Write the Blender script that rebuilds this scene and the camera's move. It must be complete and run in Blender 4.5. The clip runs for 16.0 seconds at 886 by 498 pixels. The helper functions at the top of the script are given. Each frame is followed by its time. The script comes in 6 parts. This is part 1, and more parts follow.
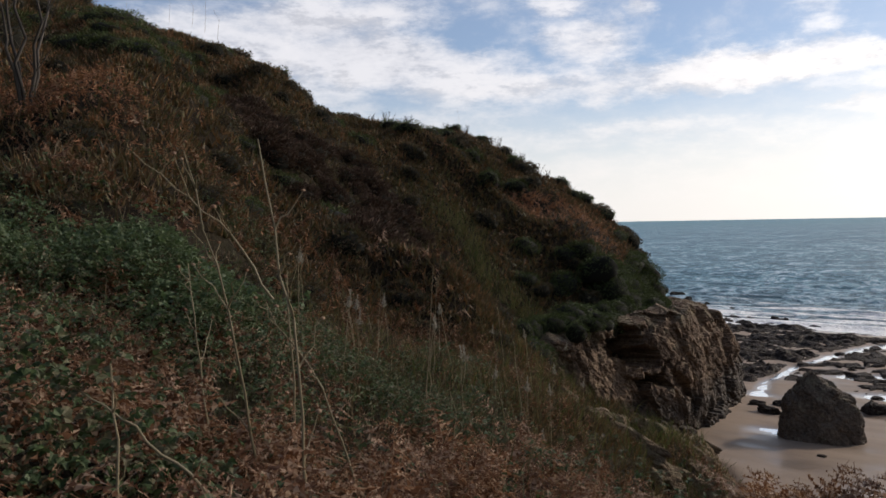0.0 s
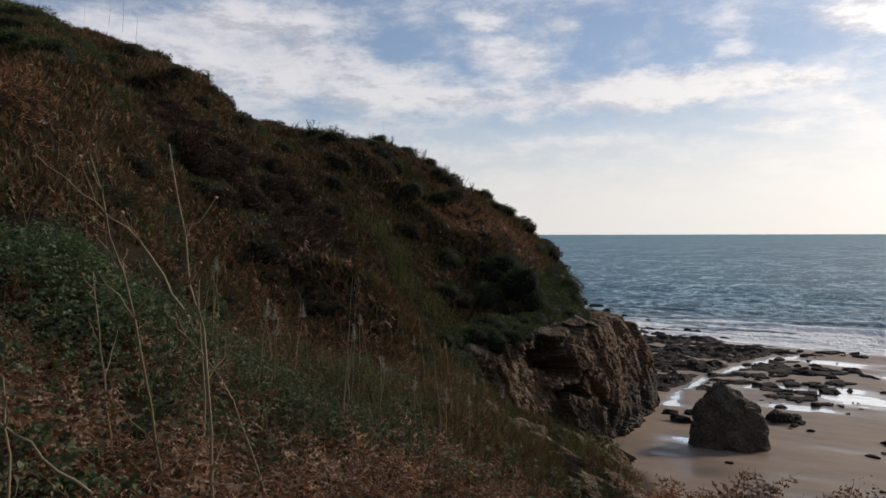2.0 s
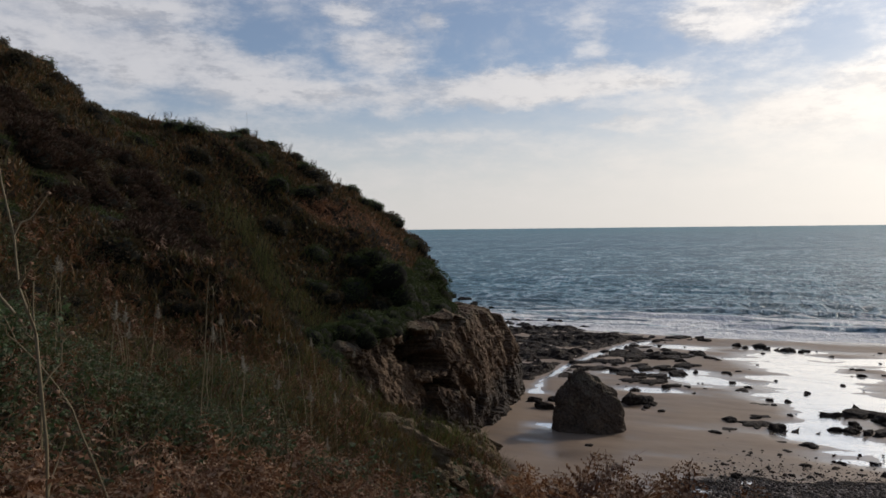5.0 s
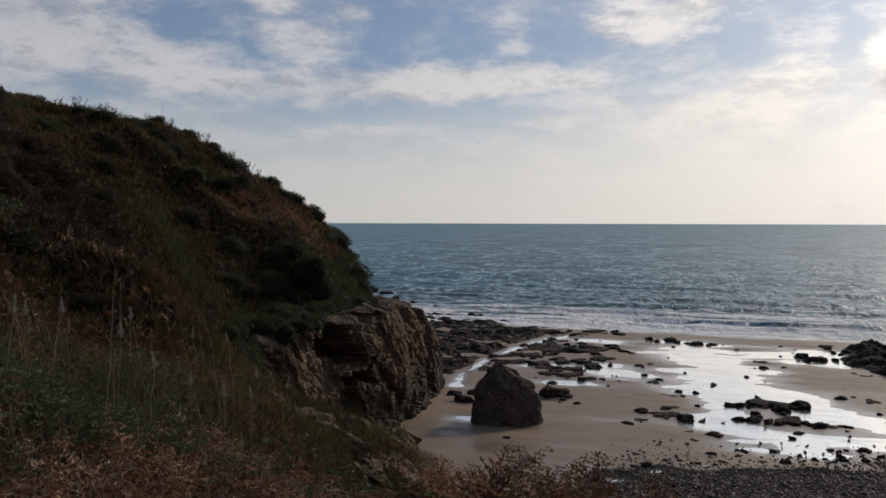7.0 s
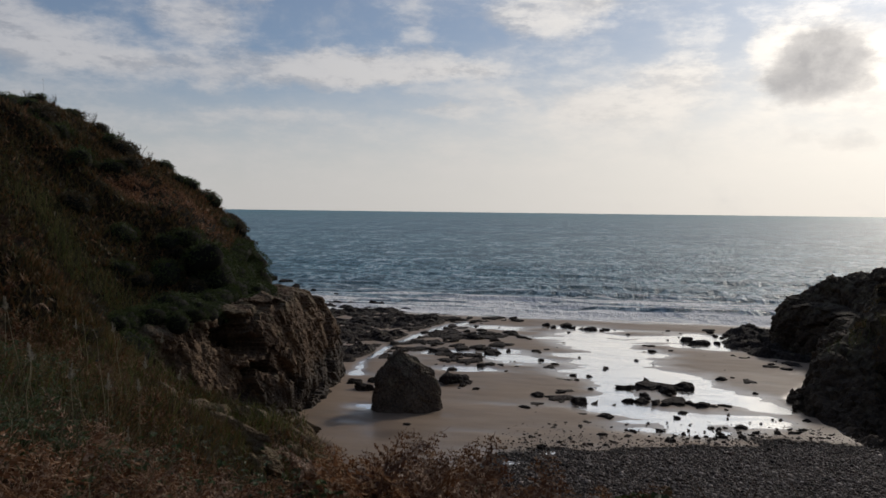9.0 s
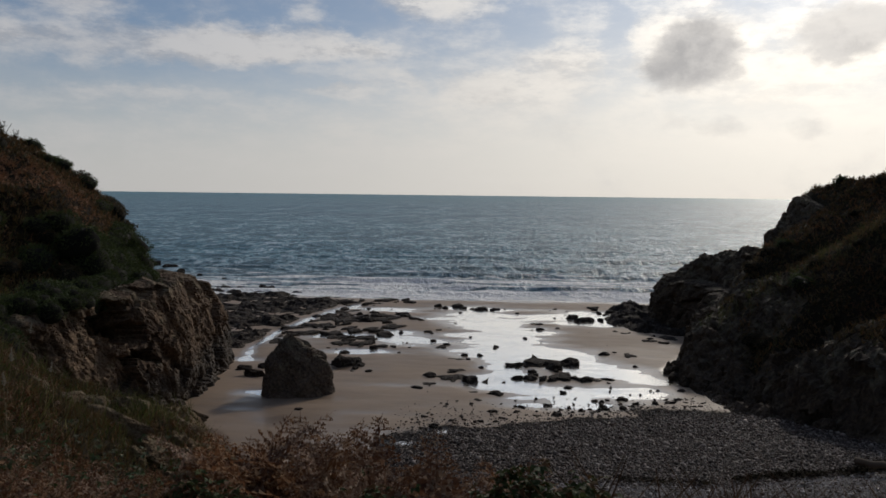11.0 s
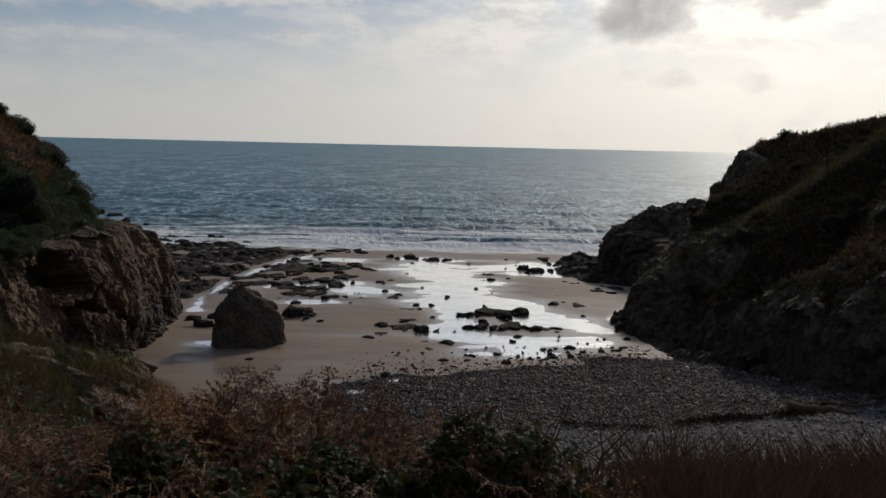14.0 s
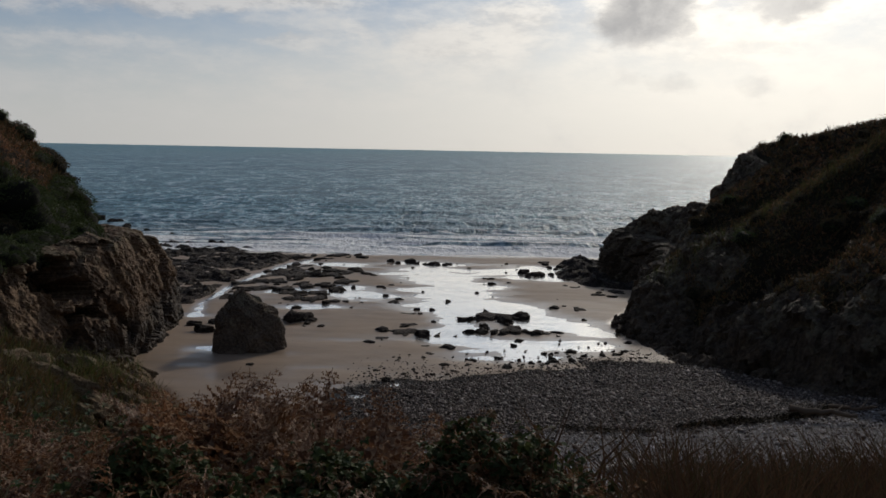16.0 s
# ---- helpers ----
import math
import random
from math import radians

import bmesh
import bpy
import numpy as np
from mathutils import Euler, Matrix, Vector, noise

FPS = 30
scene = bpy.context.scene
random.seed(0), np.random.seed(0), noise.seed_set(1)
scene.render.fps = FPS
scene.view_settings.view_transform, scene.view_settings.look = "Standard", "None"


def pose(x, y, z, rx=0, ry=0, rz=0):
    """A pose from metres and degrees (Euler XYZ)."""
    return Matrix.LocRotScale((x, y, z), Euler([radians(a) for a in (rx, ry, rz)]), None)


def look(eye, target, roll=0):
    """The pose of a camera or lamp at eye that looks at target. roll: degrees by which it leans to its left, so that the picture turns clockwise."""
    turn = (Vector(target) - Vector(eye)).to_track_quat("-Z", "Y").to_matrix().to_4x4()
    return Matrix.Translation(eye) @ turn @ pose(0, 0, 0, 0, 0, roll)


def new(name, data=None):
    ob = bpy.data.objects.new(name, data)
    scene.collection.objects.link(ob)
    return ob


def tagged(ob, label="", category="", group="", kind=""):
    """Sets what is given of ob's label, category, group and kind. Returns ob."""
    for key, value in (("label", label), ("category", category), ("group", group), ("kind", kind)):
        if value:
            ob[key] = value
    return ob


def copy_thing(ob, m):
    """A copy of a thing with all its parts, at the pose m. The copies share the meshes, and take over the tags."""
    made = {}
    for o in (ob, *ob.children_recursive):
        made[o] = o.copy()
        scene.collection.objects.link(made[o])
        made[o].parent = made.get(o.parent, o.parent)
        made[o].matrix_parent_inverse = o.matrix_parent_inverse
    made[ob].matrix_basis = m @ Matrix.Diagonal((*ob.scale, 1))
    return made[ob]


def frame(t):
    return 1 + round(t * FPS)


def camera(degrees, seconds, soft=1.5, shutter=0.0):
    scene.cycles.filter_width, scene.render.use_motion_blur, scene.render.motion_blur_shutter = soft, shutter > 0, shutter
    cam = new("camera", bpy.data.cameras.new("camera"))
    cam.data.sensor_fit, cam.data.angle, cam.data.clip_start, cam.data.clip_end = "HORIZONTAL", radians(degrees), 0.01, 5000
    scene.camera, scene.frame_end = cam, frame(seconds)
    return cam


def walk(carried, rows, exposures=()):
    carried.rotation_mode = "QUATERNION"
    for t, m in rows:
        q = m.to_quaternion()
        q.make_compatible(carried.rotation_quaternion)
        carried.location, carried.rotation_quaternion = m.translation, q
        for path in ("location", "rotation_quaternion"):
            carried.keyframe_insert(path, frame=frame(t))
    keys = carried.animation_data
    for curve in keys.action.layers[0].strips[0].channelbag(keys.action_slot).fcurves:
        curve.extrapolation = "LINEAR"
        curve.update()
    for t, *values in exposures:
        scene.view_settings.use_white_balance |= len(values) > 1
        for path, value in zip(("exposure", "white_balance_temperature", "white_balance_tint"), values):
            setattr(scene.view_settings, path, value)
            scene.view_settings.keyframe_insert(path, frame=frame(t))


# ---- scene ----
# ---------------------------------------------------------------- camera
LENS = 60.5
ARM = 0.4          # the lens swings round the body at arm's length
EYE_Z = 8.0
PATH = [
    (0.0, 40.22, -1.91, 1.04),
    (0.5, 38.73, -2.06, 0.95),
    (1.0, 37.16, -1.80, 0.85),
    (1.5, 36.11, -1.11, 0.34),
    (2.0, 34.56, -1.15, 0.15),
    (2.5, 31.50, -1.16, 0.23),
    (3.0, 30.66, -1.20, 0.40),
    (3.5, 29.22, -1.56, 0.14),
    (4.0, 27.82, -1.62, 0.40),
    (6.5, 20.25, -1.84, 0.07),
    (7.0, 18.95, -2.03, -0.13),
    (7.5, 17.18, -2.13, -0.31),
    (8.0, 15.64, -2.56, -0.43),
    (8.5, 13.41, -2.65, -0.58),
    (9.0, 11.61, -2.90, -0.68),
    (11.5, 2.15, -4.88, -0.91),
    (12.0, 1.31, -5.80, -1.27),
    (12.5, 0.53, -6.33, -1.36),
    (13.0, 0.14, -6.36, -1.18),
    (13.5, 0.01, -6.57, -1.13),
    (14.0, -0.01, -7.82, -1.31),
    (14.5, 0.11, -8.20, -1.33),
    (15.0, -0.04, -7.77, -1.18),
    (15.5, -0.09, -7.60, -1.15),
    (16.0, 0.00, -7.49, -1.09),
]
EXPOSURES = [(0.0, 0.78, 6700, 14), (1.5, 0.63, 6700, 14), (2.5, 0.43, 6690, 14), (4.0, 0.34, 6680, 13.5), (7.0, 0.05, 6640, 13), (9.0, -0.05, 6600, 12.5), (12.0, -0.17, 6560, 11.5), (16.0, -0.12, 6540, 11)]


def standpoint(yaw, pitch, roll):
    a = radians(yaw)
    return pose(-ARM * math.sin(a), ARM * math.cos(a) - ARM, EYE_Z, 90 + pitch, roll, yaw)


cam = camera(LENS, 16.0, soft=1.6)
walk(cam, [(t, standpoint(a, p, r)) for t, a, p, r in PATH], EXPOSURES)

# ---------------------------------------------------------------- light
SUN_AZ, SUN_EL = 26.0, 28.0


def heading(az, el):
    a, e = radians(az), radians(el)
    return Vector((math.sin(a) * math.cos(e), math.cos(a) * math.cos(e), math.sin(e)))


class Nodes:
    """A short hand for node trees."""

    def __init__(self, tree):
        self.tree = tree

    def add(self, kind, *ins, out=0, operation="", clamp=False, feature=""):
        n = self.tree.nodes.new("ShaderNode" + kind)
        if operation:
            n.operation = operation
        if clamp:
            n.use_clamp = True
        if feature:
            n.feature = feature
        for i, v in enumerate(ins):
            if v is not None:
                self.put(n.inputs[i], v)
        return n.outputs[out]

    def put(self, socket, v):
        if isinstance(v, bpy.types.NodeSocket):
            self.tree.links.new(v, socket)
        elif isinstance(v, (tuple, list)) and len(v) == 3 and socket.type == "RGBA":
            socket.default_value = (*v, 1)
        else:
            socket.default_value = v

    def math(self, op, a, b=0.0, c=0.0, clamp=False):
        return self.add("Math", a, b, c, operation=op, clamp=clamp)

    def vec(self, op, a, b=(0, 0, 0)):
        return self.add("VectorMath", a, b, operation=op)

    def mix(self, f, a, b, how="MIX"):
        n = self.tree.nodes.new("ShaderNodeMix")
        n.data_type, n.blend_type = "RGBA", how
        self.put(n.inputs["Factor"], f)
        self.put(n.inputs[6], a)
        self.put(n.inputs[7], b)
        return n.outputs[2]

    def ramp(self, f, *stops):
        n = self.tree.nodes.new("ShaderNodeValToRGB")
        el = n.color_ramp.elements
        while len(el) < len(stops):
            el.new(0.5)
        for e, (p, c) in zip(el, stops):
            e.position = p
            e.color = (*c, 1) if isinstance(c, (tuple, list)) else (c, c, c, 1)
        self.put(n.inputs[0], f)
        return n.outputs[0]

    def noise(self, v, scale, detail=4.0, rough=0.55, out=0, warp=0.0):
        n = self.tree.nodes.new("ShaderNodeTexNoise")
        self.put(n.inputs["Vector"], v)
        n.inputs["Scale"].default_value, n.inputs["Detail"].default_value = scale, detail
        n.inputs["Roughness"].default_value, n.inputs["Distortion"].default_value = rough, warp
        return n.outputs[out]

    def smooth(self, x, a, b):
        n = self.tree.nodes.new("ShaderNodeMapRange")
        n.interpolation_type = "SMOOTHSTEP"
        self.put(n.inputs[0], x)
        n.inputs[1].default_value, n.inputs[2].default_value = a, b
        return n.outputs[0]


world = bpy.data.worlds.new("sky")
scene.world = world
world.use_nodes = True
wt = Nodes(world.node_tree)
bg = world.node_tree.nodes["Background"]
sky = world.node_tree.nodes.new("ShaderNodeTexSky")
sky.sky_type, sky.sun_disc = "NISHITA", False
sky.sun_elevation, sky.sun_rotation = radians(SUN_EL), radians(SUN_AZ)
sky.air_density, sky.dust_density, sky.ozone_density = 1.0, 0.3, 3.0
SKY = 0.055
way = wt.add("TexCoord", out=0)
sep = world.node_tree.nodes.new("ShaderNodeSeparateXYZ")
world.node_tree.links.new(way, sep.inputs[0])
wx, wy, wz = sep.outputs
DEG = 180 / math.pi
ragged = wt.noise(wt.vec("MULTIPLY", way, (1.0, 1.0, 1.6)), 5.5, 8.0, 0.62, out=1)
fine = wt.noise(wt.vec("MULTIPLY", way, (1.0, 1.0, 2.8)), 11.0, 10.0, 0.68)
curl = wt.noise(wt.vec("MULTIPLY", way, (1.0, 1.0, 1.8)), 24.0, 7.0, 0.62, out=1)
rg = world.node_tree.nodes.new("ShaderNodeSeparateXYZ")
world.node_tree.links.new(wt.vec("ADD", ragged, wt.vec("MULTIPLY", wt.vec("SUBTRACT", curl, (0.5, 0.5, 0.5)), (0.5, 0.7, 0.5))), rg.inputs[0])
az = wt.math("ADD", wt.math("MULTIPLY", wt.math("ARCTAN2", wx, wy), DEG), wt.math("MULTIPLY_ADD", rg.outputs[0], 5.6, -2.8))
el_true = wt.math("MULTIPLY", wt.math("ARCSINE", wz), DEG)
el = wt.math("ADD", el_true, wt.math("MULTIPLY_ADD", rg.outputs[1], 2.6, -1.3))


def puff(a, e, ra, re, tilt=0.0):
    """1 in the middle of an elliptic cloud at bearing a and height e, falling to 0 at its rim (degrees)."""
    da, de = wt.math("SUBTRACT", az, a), wt.math("SUBTRACT", el, e)
    if tilt:
        de = wt.math("MULTIPLY_ADD", da, -tilt, de)
    da, de = wt.math("DIVIDE", da, ra), wt.math("DIVIDE", de, re)
    q = wt.math("ADD", wt.math("MULTIPLY", da, da), wt.math("MULTIPLY", de, de))
    return wt.math("SUBTRACT", 1.0, q, clamp=True)


def total(parts):
    out = parts[0]
    for p in parts[1:]:
        out = wt.math("ADD", out, p)
    return out


# bearing, height, half width, half height (degrees), tilt and weight of the cloud banks and of the clear gaps
CLOUDS = [(-53, 12.4, 13, 4.2, 0, 1.1), (-41, 11.2, 9, 2.8, -0.10, 1.1), (-47, 15.2, 8, 1.6, 0, 0.9), (-29.8, 13.0, 4.2, 2.0, 0.05, 1.1), (-26, 9.9, 13, 1.6, 0, 1.0),
          (-15, 10.5, 10, 1.35, 0.01, 1.2), (-25.9, 15.0, 1.6, 0.9, 0, 0.8), (-32.1, 15.7, 2.4, 1.0, 0, 0.7), (-13.7, 13.6, 1.8, 1.8, 0, 0.7), (-4.0, 14.4, 4.8, 2.1, 0, 1.0),
          (-0.5, 15.4, 3, 1.5, 0, 0.9), (5.0, 9.2, 4.6, 2.3, 0, 1.1), (-1.6, 7.9, 3.8, 1.7, 0, 1.0), (1.5, 6.8, 7, 2.2, 0, 0.8), (-6.6, 8.2, 1.4, 0.9, 0, 0.7), (-11.5, 7.2, 3.6, 0.6, 0, 0.7),
          (13.7, 10.4, 5.4, 3.8, 0, 1.3), (24, 10.4, 5, 3.2, 0, 1.1), (20, 8, 8, 4, 0, 0.8), (-27, 7.0, 8, 1.0, 0, 0.4)]
GAPS = [(-37, 13.8, 3.6, 1.4), (-20, 13.6, 9, 2.0), (-9.5, 12.8, 4, 1.4), (2.8, 12.3, 2.8, 2.0), (8.5, 12.0, 1.6, 2.6), (-61, 16.6, 9, 2.0), (-19, 8.0, 9, 0.9), (-30, 7.6, 6, 0.7)]
banks = total([wt.math("MULTIPLY", puff(a, e, ra, re, tilt), w) for a, e, ra, re, tilt, w in CLOUDS])
holes = total([puff(*g) for g in GAPS])
cover = wt.math("ADD", wt.math("MULTIPLY_ADD", fine, 3.0, -1.6), wt.math("SUBTRACT", wt.math("MULTIPLY", banks, 1.05), wt.math("MULTIPLY", holes, 0.7)))
# the sky clears overhead
clear = wt.smooth(el_true, 24.0, 42.0)
cloud = wt.math("MULTIPLY", wt.smooth(cover, -0.6, 1.3), wt.math("MULTIPLY_ADD", clear, -0.72, 1.0))
# veil of thin haze towards the horizon
west = wt.smooth(wt.math("MULTIPLY", wt.math("ARCTAN2", wx, wy), DEG), -30.0, 8.0)
haze = wt.smooth(wt.math("MULTIPLY_ADD", west, -2.2, wt.math("ADD", el_true, wt.math("MULTIPLY_ADD", fine, -4.5, 2.2))), 12.5, 0.5)
grey = total([puff(13.7, 9.7, 4.0, 2.6, 0.1), wt.math("MULTIPLY", puff(14.6, 11.4, 3.0, 1.8), 0.6), puff(24.2, 10.8, 3.6, 2.2, -0.1), wt.math("MULTIPLY", puff(15.9, 5.1, 3.0, 0.9), 0.3), wt.math("MULTIPLY", puff(21.9, 4.8, 2.2, 0.9), 0.3)])
lump = wt.noise(wt.vec("MULTIPLY", way, (1.0, 1.0, 1.2)), 15.0, 8.0, 0.6)
grey = wt.smooth(wt.math("MULTIPLY_ADD", wt.math("SUBTRACT", lump, 0.5), 1.3, wt.math("MINIMUM", grey, 1.0)), 0.0, 0.85)
away = wt.add("VectorMath", way, tuple(heading(SUN_AZ, SUN_EL)), operation="DOT_PRODUCT", out=1)
turn = wt.math("MULTIPLY", wt.math("ARCCOSINE", away), DEG)
glow = wt.math("POWER", 2.718, wt.math("MULTIPLY", turn, -1 / 6.0))
near_sun = wt.math("POWER", 2.718, wt.math("MULTIPLY", turn, -1 / 18.0))
blue = wt.mix(1.0, sky.outputs["Color"], (SKY * 0.92, SKY, SKY * 1.08), "MULTIPLY")
veil = wt.math("MULTIPLY", wt.math("SUBTRACT", 1.0, clear), wt.math("MULTIPLY_ADD", west, 0.22, 0.2))
blue = wt.mix(veil, blue, wt.mix(near_sun, (0.36, 0.42, 0.50), (1.4, 1.4, 1.33)))
lit = wt.mix(near_sun, (0.45, 0.47, 0.505), (2.5, 2.34, 2.0))
lit = wt.mix(wt.math("MULTIPLY", wt.smooth(fine, 0.62, 0.35), 0.35), lit, (0.27, 0.295, 0.345))
toward = wt.vec("ADD", way, tuple(heading(SUN_AZ, SUN_EL) * 0.022))
fine_toward = wt.noise(wt.vec("MULTIPLY", toward, (1.0, 1.0, 2.8)), 11.0, 10.0, 0.68)
lit = wt.mix(wt.math("MULTIPLY", wt.smooth(wt.math("SUBTRACT", fine_toward, fine), -0.02, 0.14), 0.5), lit, wt.mix(near_sun, (0.25, 0.27, 0.31), (1.2, 1.15, 1.05)))
col = wt.mix(wt.math("MULTIPLY", cloud, 0.92), blue, lit)
pale = wt.mix(near_sun, (0.455, 0.465, 0.47), (2.75, 2.52, 2.1))
col = wt.mix(wt.math("MULTIPLY", haze, 0.9), col, pale)
col = wt.mix(wt.math("MULTIPLY", grey, 0.88), col, wt.mix(wt.smooth(lump, 0.35, 0.65), (0.30, 0.31, 0.33), (0.60, 0.595, 0.585)))
shine = wt.mix(1.0, (4.0, 3.7, 3.15), glow, "MULTIPLY")
col = wt.mix(1.0, col, shine, "ADD")
wt.put(bg.inputs["Color"], col)
bg.inputs["Strength"].default_value = 1.0

sun = new("sun", bpy.data.lights.new("sun", "SUN"))
sun.data.energy, sun.data.angle, sun.data.color = 1.22, radians(5), (1.0, 0.93, 0.82)
sun.matrix_world = look(heading(SUN_AZ, SUN_EL) * 100, (0, 0, 0))

# ---------------------------------------------------------------- noise on arrays
def lattice(ix, iy, iz, seed):
    h = (ix * 374761393 + iy * 668265263 + iz * 2147483647 + seed * 1274126177) & 0xFFFFFFFF
    h = ((h ^ (h >> 13)) * 1274126177) & 0xFFFFFFFF
    h = ((h ^ (h >> 16)) * 2246822519) & 0xFFFFFFFF
    return ((h ^ (h >> 15)) & 0xFFFFFF) / float(0xFFFFFF)


def vnoise(x, y, z=0.0, seed=0):
    """Smooth value noise, about -1 to 1."""
    x, y, z = np.broadcast_arrays(np.asarray(x, float), np.asarray(y, float), np.asarray(z, float))
    fx, fy, fz = np.floor(x), np.floor(y), np.floor(z)
    ix, iy, iz = fx.astype(np.int64), fy.astype(np.int64), fz.astype(np.int64)
    u, v, w = x - fx, y - fy, z - fz
    u, v, w = u * u * (3 - 2 * u), v * v * (3 - 2 * v), w * w * (3 - 2 * w)
    out = 0.0
    for dx, cx in ((0, 1 - u), (1, u)):
        for dy, cy in ((0, 1 - v), (1, v)):
            for dz, cz in ((0, 1 - w), (1, w)):
                out = out + cx * cy * cz * lattice(ix + dx, iy + dy, iz + dz, seed)
    return out * 2 - 1


def fbm(x, y, z=0.0, octaves=4, seed=0):
    out, amp = 0.0, 1.0
    for k in range(octaves):
        s = 2.03 ** k
        out = out + amp * vnoise(x * s + 17.3 * k, y * s - 9.1 * k, z * s + 3.7 * k, seed + k)
        amp *= 0.5
    return out


def smax(a, b, k):
    h = np.clip(0.5 + 0.5 * (a - b) / k, 0, 1)
    return b + (a - b) * h + k * h * (1 - h)


def smin(a, b, k):
    return -smax(-a, -b, k)


def ramp(x, a, b):
    t = np.clip((x - a) / (b - a), 0, 1)
    return t * t * (3 - 2 * t)


# ---------------------------------------------------------------- materials
def material(name):
    m = bpy.data.materials.new(name)
    m.use_nodes = True
    n = Nodes(m.node_tree)
    return m, n, m.node_tree.nodes["Principled BSDF"]


def bump(n, b, height, strength, distance):
    k = n.tree.nodes.new("ShaderNodeBump")
    k.inputs["Strength"].default_value, k.inputs["Distance"].default_value = strength, distance
    n.put(k.inputs["Height"], height)
    n.put(b.inputs["Normal"], k.outputs[0])


def rock_material(name, dark, mid, pale, wet=1.1, grain=1.0, dip=(0.64, 0.42, 0.64)):
    m, n, b = material(name)
    p = n.add("NewGeometry", out=0)
    obj = n.add("TexCoord", out=3)
    # beds that dip across the face
    bed = n.add("CombineXYZ", *[n.math("MULTIPLY", n.add("VectorMath", obj, v, operation="DOT_PRODUCT", out=1), s)
                                for v, s in ((dip, 1.7), ((dip[1], -dip[0], 0.0), 0.9), ((-dip[2] * dip[0], -dip[2] * dip[1], 1 - dip[2] ** 2), 0.7))])
    big = n.noise(bed, 1.1 * grain, 6, 0.62, warp=0.6)
    small = n.noise(obj, 9.0 * grain, 6, 0.65)
    c = n.ramp(n.math("MULTIPLY_ADD", small, 0.6, n.math("MULTIPLY", big, 0.47)), (0.32, dark), (0.52, mid), (0.74, pale))
    z = n.tree.nodes.new("ShaderNodeSeparateXYZ")
    n.put(z.inputs[0], p)
    # grey-green lichen, thicker above the reach of the spray
    spread = n.math("MULTIPLY_ADD", n.smooth(z.outputs[2], wet + 1.2, wet + 2.8), 0.1, n.noise(obj, 2.3 * grain, 5, 0.6))
    lichen = n.math("MULTIPLY", n.smooth(spread, 0.56, 0.70), 0.5)
    c = n.mix(lichen, c, n.mix(small, mid, (0.30, 0.27, 0.17)))
    # weed-blackened foot of the rock, up to the tide mark
    tide = n.smooth(n.math("MULTIPLY_ADD", big, 1.6, z.outputs[2]), wet + 1.3, wet + 0.2)
    c = n.mix(n.math("MULTIPLY", tide, 0.72), c, (0.016, 0.014, 0.011))
    n.put(b.inputs["Base Color"], c)
    b.inputs["Specular IOR Level"].default_value = 0.25
    n.put(b.inputs["Roughness"], n.math("MULTIPLY_ADD", tide, -0.25, 0.9))
    crack = n.add("TexVoronoi", n.vec("ADD", bed, n.noise(obj, 3.0, 3, out=1)), None, 1.7 * grain, feature="DISTANCE_TO_EDGE")
    bump(n, b, n.math("ADD", n.math("MULTIPLY", small, 0.6), n.math("MULTIPLY", n.smooth(crack, 0.0, 0.12), 0.4)), 0.85, 0.10)
    return m


m_rock = rock_material("cliff_rock", (0.027, 0.017, 0.011), (0.115, 0.072, 0.043), (0.33, 0.222, 0.135), wet=2.1)
# darker tint of the cliff rock: the eastern headland's shade is in the colour
m_crag = rock_material("shaded_crag_rock", (0.0225, 0.0160, 0.0110), (0.068, 0.0470, 0.030), (0.155, 0.1120, 0.0700), wet=0.1, grain=0.8, dip=(-0.66, 0.24, 0.70))
m_spur = rock_material("mossy_rock", (0.040, 0.027, 0.016), (0.135, 0.090, 0.050), (0.31, 0.215, 0.12), wet=-0.6, grain=1.2)
m_reef = rock_material("reef_rock", (0.011, 0.008, 0.006), (0.036, 0.025, 0.018), (0.085, 0.062, 0.045), wet=0.0)
m_boulder = rock_material("boulder_rock", (0.026, 0.019, 0.014), (0.105, 0.076, 0.053), (0.21, 0.16, 0.11), wet=-0.2, grain=1.3)


def soil_material():
    m, n, b = material("soil")
    p = n.add("NewGeometry", out=0)
    big, small = n.noise(p, 0.5, 5, 0.6), n.noise(p, 14, 5, 0.65)
    c = n.ramp(n.math("MULTIPLY_ADD", small, 0.5, n.math("MULTIPLY", big, 0.5)), (0.3, (0.010, 0.008, 0.005)), (0.5, (0.024, 0.017, 0.010)), (0.7, (0.026, 0.029, 0.011)))
    n.put(b.inputs["Base Color"], c)
    b.inputs["Roughness"].default_value, b.inputs["Specular IOR Level"].default_value = 0.95, 0.08
    bump(n, b, small, 0.9, 0.06)
    return m


